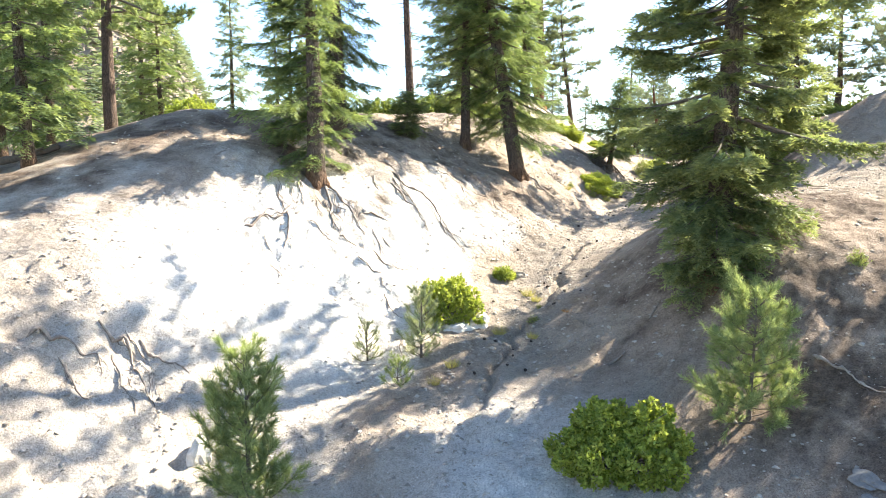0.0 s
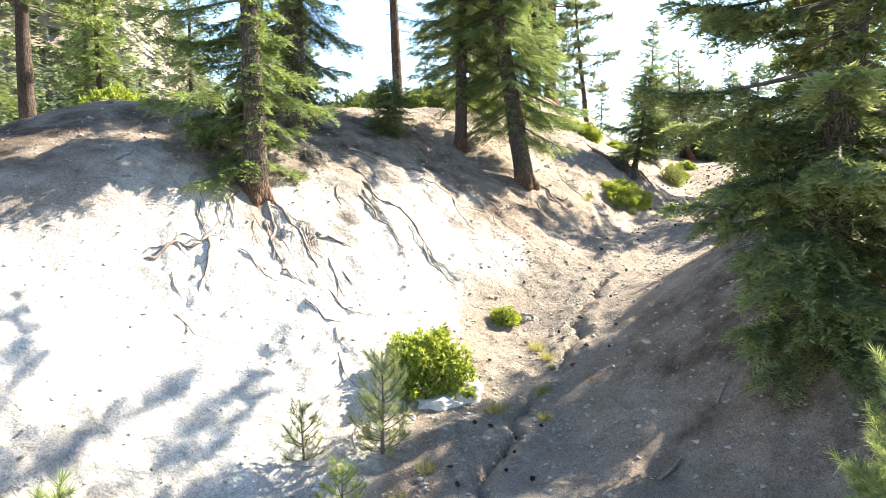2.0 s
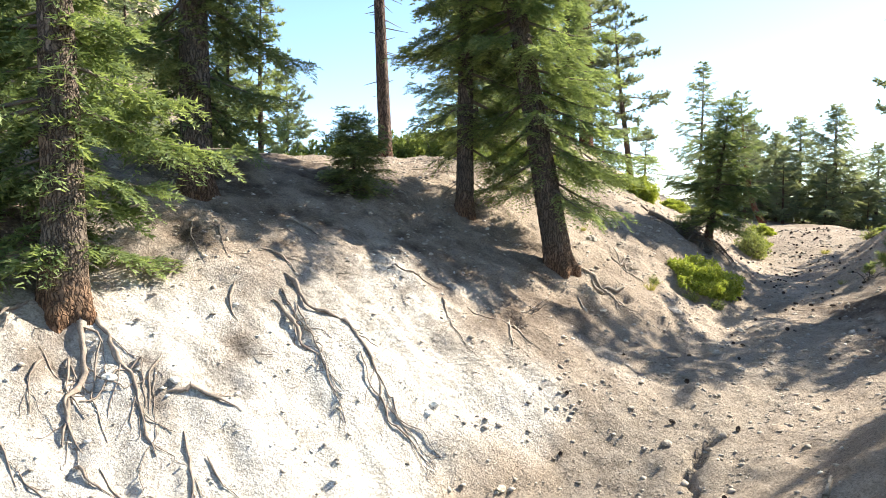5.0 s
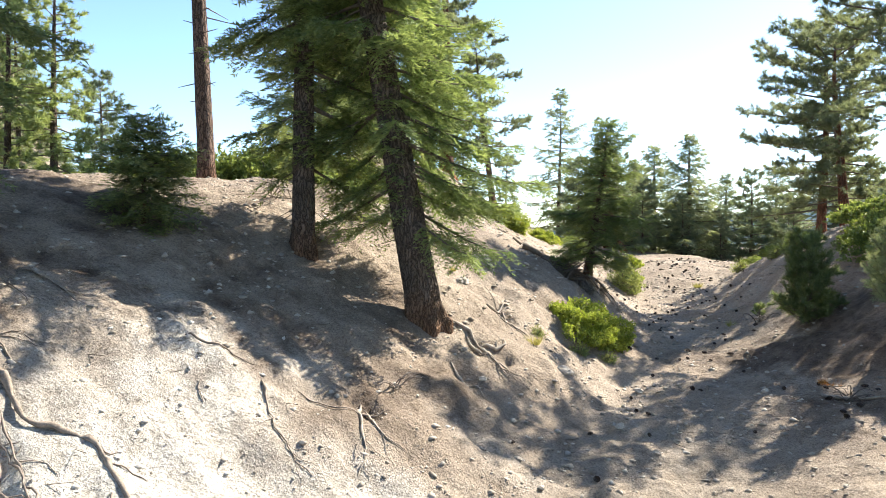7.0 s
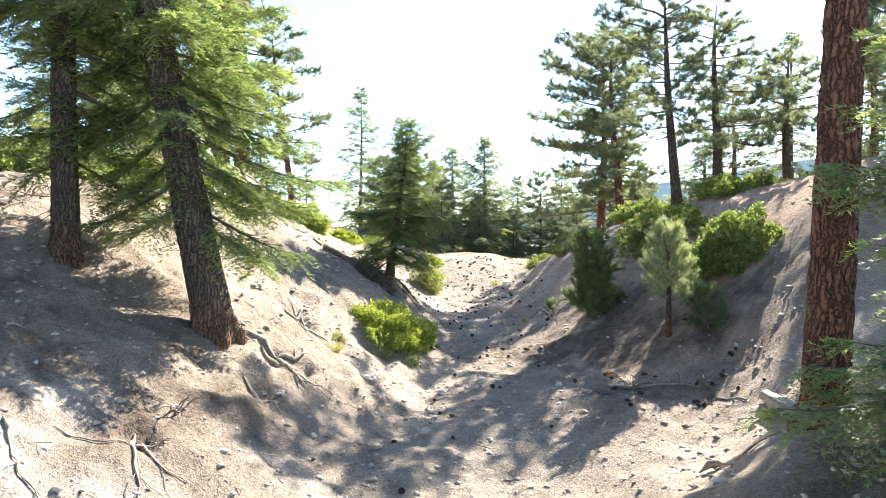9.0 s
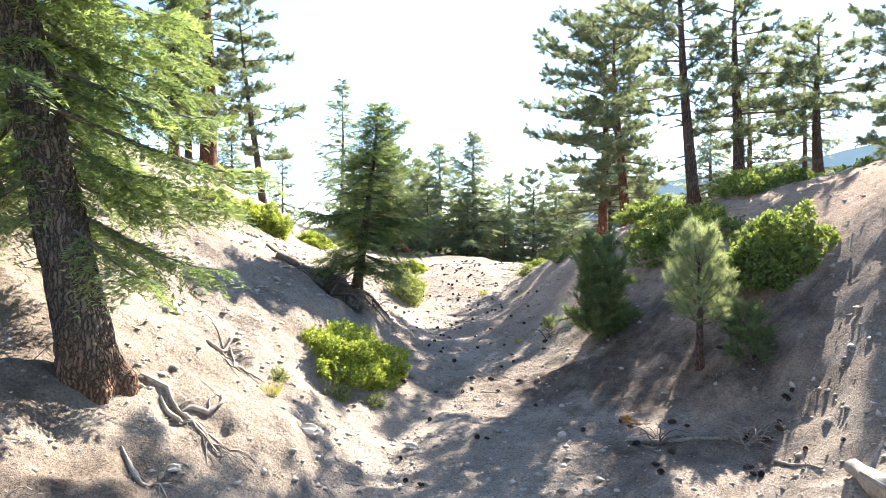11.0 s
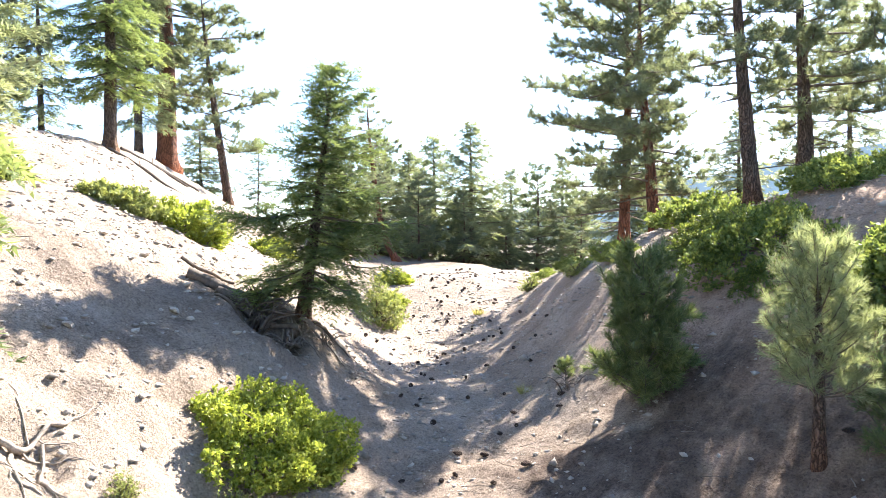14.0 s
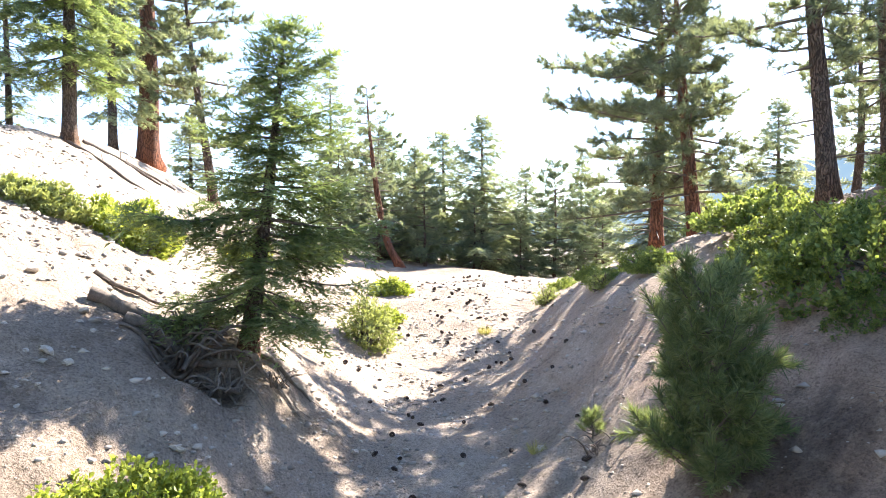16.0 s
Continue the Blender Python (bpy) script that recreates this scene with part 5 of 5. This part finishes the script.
rng = np.random.default_rng(105)
cone = cone_mesh()
spots = []
while len(spots) < 170:
    y = rng.uniform(33.5, 45) if rng.random() < 0.6 else rng.uniform(15, 34)
    x = float(np.interp(y, STATIONS, AXIS)) + rng.normal() * (0.95 if y < 34 else 1.15)
    spots.append((x, y))
for k in range(24):
    spots.append((9.6 + rng.normal() * 0.8, 25.0 + rng.normal() * 0.7))
for x, y in spots:
    s = 0.064 * rng.uniform(0.75, 1.2)
    ob = new("pine_cone", cone)
    ob.matrix_basis = Matrix.Translation((x, y, gz(x, y) + s * 0.42)) @ Euler((rng.uniform(1.1, 1.9), rng.uniform(-0.3, 0.3), rng.uniform(0, 6.3))).to_matrix().to_4x4() @ Matrix.Diagonal((s, s, s * 1.15, 1))
    tagged(ob, "fallen dark brown open pine cone on gravel", "pine cone", "pine cones")


def root(stops, r, seed, lift=0.35, wiggle=0.05, fork=0, parent=None, material=None, name="exposed_root", label="weathered bare root over the eroded bank", taper=0.85):
    """A root that runs over the ground through the given stops (x, y), half sunk, with side rootlets."""
    rng = np.random.default_rng(seed)
    stops = np.array(stops, float)
    d = np.concatenate([[0], np.cumsum(np.hypot(*np.diff(stops, axis=0).T))])
    m = max(10, int(d[-1] / 0.055))
    s = np.linspace(0, d[-1], m)
    x, y = np.interp(s, d, stops[:, 0]), np.interp(s, d, stops[:, 1])
    env = np.minimum(1, np.minimum(s, d[-1] - s) * 5)
    for o in range(4):
        k = 3.5 * 1.9**o
        x = x + env * wiggle * 0.8 / 1.55**o * vnoise(s * k / 2, s * 0 + seed * 1.7 + o, 7)
        y = y + env * wiggle * 0.8 / 1.55**o * vnoise(s * k / 2, s * 0 + seed * 2.3 + o, 8)
    rad = 0.56 * r * (1 - taper * s / d[-1]) * (1 + 0.42 * fbm(s * 6, s * 0 + seed, 3, 9) + 0.12 * rng.normal(size=m))
    rad = rad * np.clip(0.12 + s / 0.16, 0, 1) ** 0.6
    z = land(x, y) + rad * (lift + 0.35 + 1.9 * vnoise(s * 2.2, s * 0 + seed + 0.5, 10)) + 0.01
    got = Soup()
    p = np.stack([x, y, z], 1)
    got.add(*tube(p, np.maximum(rad, 0.004), 9, 0.24, rng))
    ob = new(name, got.mesh(name, material or ROOT, True))
    for k in range(fork):
        i = rng.integers(m // 5, m - 2)
        a = math.atan2(*(p[min(i + 2, m - 1)] - p[i - 1])[[1, 0]]) + rng.choice([-1, 1]) * rng.uniform(0.4, 1.0)
        L = rng.uniform(0.15, 0.5)
        q = np.linspace(0, 1, 9)
        fx_, fy_ = p[i, 0] + np.cos(a) * L * q + 0.05 * q * vnoise(q * 5, q * 0 + k + seed, 4), p[i, 1] + np.sin(a) * L * q + 0.05 * q * vnoise(q * 5, q * 0 + k - seed, 5)
        fz_ = land(fx_, fy_) + 0.01
        fz_[0] = p[i, 2]
        twig = Soup()
        twig.add(*tube(np.stack([fx_, fy_, fz_], 1), 0.3 * rad[i] * (1 - 0.8 * q) + 0.002, 6, 0.06, rng))
        part("rootlet", twig.mesh("rootlet", material or ROOT, True), ob)
    return tagged(ob, label, "root", "roots in the cut bank")


for k, (stops, r, fork) in enumerate((
    ([(-7.5, 12.5), (-6.9, 12.65), (-6.5, 12.8), (-6.2, 12.5)], 0.07, 4),
    ([(-6.6, 13.35), (-6.2, 13.4), (-5.8, 13.05), (-5.3, 12.6)], 0.075, 5),
    ([(-5.95, 13.6), (-5.6, 13.3), (-4.95, 13.45)], 0.07, 3),
    ([(-6.9, 12.4), (-6.5, 12.1), (-6.15, 12.2)], 0.05, 3),
    ([(-6.3, 13.2), (-5.9, 12.5), (-5.5, 12.2)], 0.05, 3),
    ([(-5.0, 17.85), (-4.6, 18.3), (-4.25, 18.6), (-4.0, 19.2)], 0.075, 3),
    ([(-4.1, 18.75), (-4.05, 18.2), (-4.0, 17.8)], 0.06, 2),
    ([(-3.3, 20.5), (-2.9, 20.15), (-2.5, 20.0), (-2.15, 19.55)], 0.07, 5),
    ([(-3.4, 20.45), (-3.15, 19.9), (-3.1, 19.5), (-2.95, 19.2)], 0.085, 5),
    ([(-3.9, 20.2), (-3.95, 19.7), (-3.75, 19.2)], 0.06, 3),
    ([(-2.25, 20.1), (-1.9, 20.25), (-1.5, 20.35)], 0.055, 2),
    ([(-3.55, 18.85), (-3.3, 18.75), (-3.1, 18.7)], 0.05, 1),
    ([(-2.0, 19.9), (-1.75, 19.4), (-1.7, 18.9)], 0.03, 2),
    ([(-1.6, 22.5), (-1.16, 22.2), (-0.63, 22.25), (-0.35, 21.95), (-0.1, 21.5), (0.65, 21.1)], 0.058, 8),
    ([(-1.65, 22.0), (-1.33, 21.95), (-1.0, 21.6), (-0.5, 21.2)], 0.045, 7),
    ([(-2.05, 22.85), (-1.7, 22.75), (-1.35, 22.6)], 0.045, 2),
    ([(-2.75, 22.85), (-2.5, 22.6), (-2.35, 22.3)], 0.035, 1),
    ([(-2.0, 24.2), (-1.6, 24.0), (-1.3, 23.8)], 0.04, 2),
    ([(1.72, 24.45), (1.7, 23.9), (1.65, 23.2)], 0.045, 4),
    ([(1.75, 24.4), (1.95, 24.0), (2.2, 23.8)], 0.035, 3),
    ([(0.6, 23.9), (0.8, 23.3), (1.2, 22.9)], 0.025, 4),
    ([(3.1, 26.2), (3.25, 25.9), (3.5, 25.6)], 0.06, 6),
    ([(3.31, 27.39), (3.5, 27.25), (3.7, 27.02), (3.9, 26.85), (4.14, 26.52)], 0.055, 7),
    ([(3.69, 27.08), (3.92, 27.11), (4.09, 27.26), (4.21, 27.55)], 0.06, 4),
    ([(4.17, 28.75), (4.4, 28.85), (4.59, 28.97), (4.87, 29.42)], 0.06, 4),
    ([(4.5, 28.9), (4.61, 28.45), (4.85, 28.28)], 0.065, 5),
    ([(4.3, 28.75), (4.4, 28.32), (4.55, 28.29)], 0.05, 4),
    ([(3.5, 27.15), (3.7, 26.95), (3.9, 26.8)], 0.05, 4),
    ([(6.6, 12.35), (6.9, 11.8), (7.0, 11.4), (7.3, 11.1)], 0.07, 2),
)):
    pale = stops[0][0] > 1.7
    root(stops, r, 200 + k, fork=fork, lift=0.45 if pale else 0.4, material=OLD_ROOT if pale else None, wiggle=0.085, label="pale bleached root over a washed-out hollow" if pale else "weathered bare root over the eroded bank")

# root ledge under the leaning fir
for k, (stops, r) in enumerate((([(7.4, 32.9), (7.3, 32.5), (7.32, 32.05)], 0.03), ([(7.5, 32.9), (7.55, 32.5), (7.7, 32.15)], 0.03), ([(7.45, 32.9), (7.42, 32.4), (7.5, 31.95)], 0.025), ([(7.35, 32.9), (7.1, 32.35), (7.1, 31.95)], 0.028), ([(7.3, 33.0), (6.8, 32.6), (6.3, 32.5)], 0.13), ([(7.4, 33.0), (7.0, 32.8), (6.5, 33.0)], 0.11), ([(7.6, 33.0), (7.9, 32.8), (8.15, 32.5)], 0.08), ([(7.6, 33.1), (8.0, 33.2), (8.4, 33.05)], 0.09), ([(7.4, 32.8), (7.15, 32.5), (7.0, 32.2)], 0.05), ([(7.2, 33.3), (6.8, 33.1), (6.2, 33.2)], 0.1))):
    root(stops, r, 260 + k, fork=2, lift=0.9, wiggle=0.06, material=DEADWOOD if k < 4 else TWIG if k % 3 else ROOT, label="tangled dark root under the leaning fir")

main_lines = (([(-1.6, 22.5), (-1.16, 22.2), (-0.63, 22.25), (-0.35, 21.95), (-0.1, 21.5), (0.65, 21.1)], 3), ([(-1.65, 22.0), (-1.33, 21.95), (-1.0, 21.6), (-0.5, 21.2)], 2), ([(-3.3, 20.5), (-2.9, 20.15), (-2.5, 20.0), (-2.15, 19.55)], 2), ([(-5.0, 17.85), (-4.6, 18.3), (-4.25, 18.6), (-4.0, 19.2)], 3), ([(-6.6, 13.35), (-6.2, 13.4), (-5.8, 13.05), (-5.3, 12.6)], 3), ([(3.3, 27.4), (3.7, 26.85), (4.2, 26.5)], 2))
rng = np.random.default_rng(268)
k = 0
for stops, count in main_lines:
    for q in range(count):
        lo = int(rng.integers(0, len(stops) - 1))
        k += 1
        root([(x + rng.normal() * 0.16, y + rng.normal() * 0.16) for x, y in stops[lo:]], rng.uniform(0.015, 0.032), 500 + k, fork=2, lift=0.6, wiggle=0.11, label="thin dry root beside a thicker one")

# thin roots hanging out of the cut bank
rng = np.random.default_rng(270)
for k in range(44):
    if k < 18:
        x, y = -3.4 + rng.normal() * 0.8, 19.7 + rng.normal() * 0.5
    else:
        x, y = rng.uniform(-6.5, 2.5), rng.uniform(16.5, 24.8)
        x = min(x, float(np.interp(y, STATIONS, AXIS)) - 1.6)
    g = np.array([gz(x + 0.2, y) - gz(x - 0.2, y), gz(x, y + 0.2) - gz(x, y - 0.2)])
    a = math.atan2(-g[1], -g[0]) + rng.normal() * 0.7
    L = rng.uniform(0.25, 0.95)
    root([(x, y), (x + math.cos(a) * L * 0.5, y + math.sin(a) * L * 0.5), (x + math.cos(a + 0.3) * L, y + math.sin(a + 0.3) * L)], rng.uniform(0.014, 0.04), 300 + k, fork=int(rng.integers(0, 3)), lift=0.6, wiggle=0.03, label="thin dry root hanging from the cut bank")


def log(a, b, r, seed, label, material=None, rise=0.6, broken=0.5):
    """A fallen stem lying from a to b."""
    rng = np.random.default_rng(seed)
    s = np.linspace(0, 1, 14)
    x, y = a[0] + (b[0] - a[0]) * s, a[1] + (b[1] - a[1]) * s
    z = land(x, y) + r * rise
    z = 0.6 * z + 0.4 * np.linspace(z[0], z[-1], 14)
    got = Soup()
    p = np.stack([x, y, z], 1)
    got.add(*tube(p, r * (1 - broken * s) * (1 + 0.08 * rng.normal(size=14)), 10, 0.05, rng))
    ob = new("fallen_log", got.mesh("fallen_log", material or DEADWOOD, True))
    for k in range(3):
        i = rng.integers(3, 12)
        w = unit(rng.normal(size=3) + np.array([0, 0, 0.8]))
        q = np.linspace(0, 1, 4)
        stub = Soup()
        stub.add(*tube(p[i] + w * (rng.uniform(2, 5) * r * q)[:, None], 0.3 * r * (1 - 0.7 * q), 6))
        part("stub", stub.mesh("stub", material or DEADWOOD, True), ob)
    return tagged(ob, label, "log")


root([(8.75, 22.1), (9.15, 22.6), (9.4, 22.85), (9.55, 23.1)], 0.12, 381, fork=4, lift=1.2, wiggle=0.05, material=DEADWOOD, name="snag", label="pale weathered snag at the foot of the red pine", taper=0.7)
root([(7.6, 22.45), (7.95, 22.4), (8.37, 22.41), (8.6, 22.2)], 0.09, 382, fork=3, lift=1.1, wiggle=0.04, material=DEADWOOD, name="snag", label="pale weathered root stump of the red pine")
log((8.9, 22.2), (9.75, 23.45), 0.13, 302, "pale weathered log broken off beside the red pine", OLD_ROOT, rise=0.7, broken=0.35)
log((9.0, 26.0), (9.9, 25.2), 0.035, 303, "bleached fallen branch beside the trail")
log((9.89, 24.5), (9.84, 23.85), 0.022, 304, "bleached fallen branch under the slope")
log((2.7, 30.6), (3.9, 30.35), 0.1, 305, "dark decayed log on the hillside", TWIG, broken=0.2)
log((1.5, 29.8), (2.4, 30.1), 0.09, 306, "dark decayed log behind the firs", TWIG, broken=0.3)
log((4.73, 44.82), (6.85, 43.74), 0.06, 312, "long dark fallen stem on the bare hill", TWIG)
log((6.2, 45.8), (7.1, 45.7), 0.05, 313, "short dark fallen stem on the bare hill", TWIG)
log((6.0, 34.2), (6.8, 34.1), 0.035, 314, "thin dark branch on the gravel slope", TWIG)
log((5.2, 45.4), (7.5, 46.7), 0.06, 307, "thin dark fallen stem on the bare hill", TWIG)
log((6.0, 33.15), (7.2, 32.95), 0.09, 315, "dark decayed stem lodged on the root ledge", TWIG, broken=0.3)
log((6.35, 32.75), (7.5, 32.75), 0.075, 316, "dark broken stem lodged on the root ledge", TWIG, broken=0.4)
log((4.6, 15.5), (4.9, 15.9), 0.03, 308, "short broken branch on the shaded slope")
log((3.5, 14.6), (3.9, 14.9), 0.03, 309, "short broken branch on the shaded slope")
log((-12.8, 19.5), (-10.6, 19.9), 0.14, 310, "dark fallen trunk at the foot of the mound", TWIG)
log((5.0, 20.2), (5.25, 20.6), 0.035, 311, "bleached stick on the gully's edge")

def dry_brush(seed, x, y, n, size, label, material, thick=0.009):
    """A tangle of dead twigs on the ground."""
    rng = np.random.default_rng(seed)
    brush = new("dry_brush")
    for k in range(n):
        got = Soup()
        s = np.linspace(0, 1, 6)
        a, L = rng.uniform(0, 6.3), size * rng.uniform(0.4, 1.0)
        line = np.array([rng.normal() * 0.2 * size, rng.normal() * 0.2 * size, 0.0]) + np.stack([np.cos(a) * L * s, np.sin(a) * L * s, rng.uniform(0.1, 0.7) * L * np.sin(2.2 * s)], 1)
        line += 0.05 * size * np.stack([vnoise(s * 4, s * 0 + k + o, 3) for o in (0.3, 50.3, 90.3)], 1)
        got.add(*tube(line, thick * rng.uniform(0.5, 1.3) * (1 - 0.7 * s) + 0.002, 5))
        part("twig", got.mesh("twig", material), brush)
    return tagged(on_ground(brush, x, y), label, "dead branches")


dry_brush(391, 10.0, 25.0, 22, 0.5, "tangle of weathered dead twigs below the bank", ROOT)
dry_brush(392, 9.3, 25.7, 16, 0.45, "dark broken twigs beside the trail", TWIG)
dry_brush(393, 10.85, 30.55, 14, 0.35, "bare dead twigs of a small shrub", TWIG)
dry_brush(399, 7.95, 32.75, 18, 0.4, "dark dead twigs beside the leaning fir", TWIG)
dry_brush(394, 6.85, 32.75, 70, 0.75, "dark dead branches heaped under the leaning fir", TWIG, 0.022)
dry_brush(389, 7.35, 32.6, 30, 0.5, "dark root tangle hanging from the ledge", ROOT, 0.02)
dry_brush(395, 2.2, 25.0, 12, 0.35, "dead root tangle in the bank", ROOT)
dry_brush(396, 0.3, 29.6, 14, 0.6, "grey fallen branches behind the firs", DEADWOOD)
dry_brush(397, 3.4, 16.8, 10, 0.4, "dead twigs on the gully's edge", DEADWOOD)
dry_brush(398, 6.3, 13.6, 16, 0.5, "dead twigs on the shaded slope", TWIG)

# ---- far distance ----
rng = np.random.default_rng(401)
woods, n = Soup(), 8500
fa, fr = np.radians(rng.uniform(-62, -12, n)), rng.uniform(95, 330, n)
tx, ty = np.sin(fa) * fr, np.cos(fa) * fr
tz = land(tx, ty, False)
for x, y, z in zip(tx, ty, tz):
    h = rng.uniform(5, 12)
    m = 20
    t = rng.random(m) ** 0.7
    a = rng.uniform(0, 6.3, m)
    way = np.stack([np.cos(a), np.sin(a), np.full(m, -0.25)], 1)
    base = np.stack([np.full(m, x), np.full(m, y), z + h * (0.12 + 0.88 * t)], 1)
    L = h * 0.26 * (1 - t) + 0.3
    woods.add(*blades(base, unit(way), np.stack([-np.sin(a), np.cos(a), 0 * a], 1), L, L * 1.0))
tagged(new("far_woods", woods.mesh("far_woods", HAZE_FIR)), "scattered conifers on a distant rocky mountainside", "woods", kind="stuff")

# Distance haze is put into this backdrop as a glowing blue colour.
hz = bpy.data.materials.new("haze_blue_glow")
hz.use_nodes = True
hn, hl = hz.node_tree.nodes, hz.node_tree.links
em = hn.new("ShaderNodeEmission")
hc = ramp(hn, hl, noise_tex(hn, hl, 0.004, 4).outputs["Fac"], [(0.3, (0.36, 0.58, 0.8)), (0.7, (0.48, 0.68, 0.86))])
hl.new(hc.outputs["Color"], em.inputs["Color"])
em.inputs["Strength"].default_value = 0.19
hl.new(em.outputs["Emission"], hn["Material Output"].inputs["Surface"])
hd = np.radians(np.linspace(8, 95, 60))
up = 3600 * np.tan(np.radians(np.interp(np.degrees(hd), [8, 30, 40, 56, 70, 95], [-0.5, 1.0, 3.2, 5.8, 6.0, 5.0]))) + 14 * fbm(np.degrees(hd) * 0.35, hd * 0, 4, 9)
bx, by = 3600 * np.sin(hd), 3600 * np.cos(hd)
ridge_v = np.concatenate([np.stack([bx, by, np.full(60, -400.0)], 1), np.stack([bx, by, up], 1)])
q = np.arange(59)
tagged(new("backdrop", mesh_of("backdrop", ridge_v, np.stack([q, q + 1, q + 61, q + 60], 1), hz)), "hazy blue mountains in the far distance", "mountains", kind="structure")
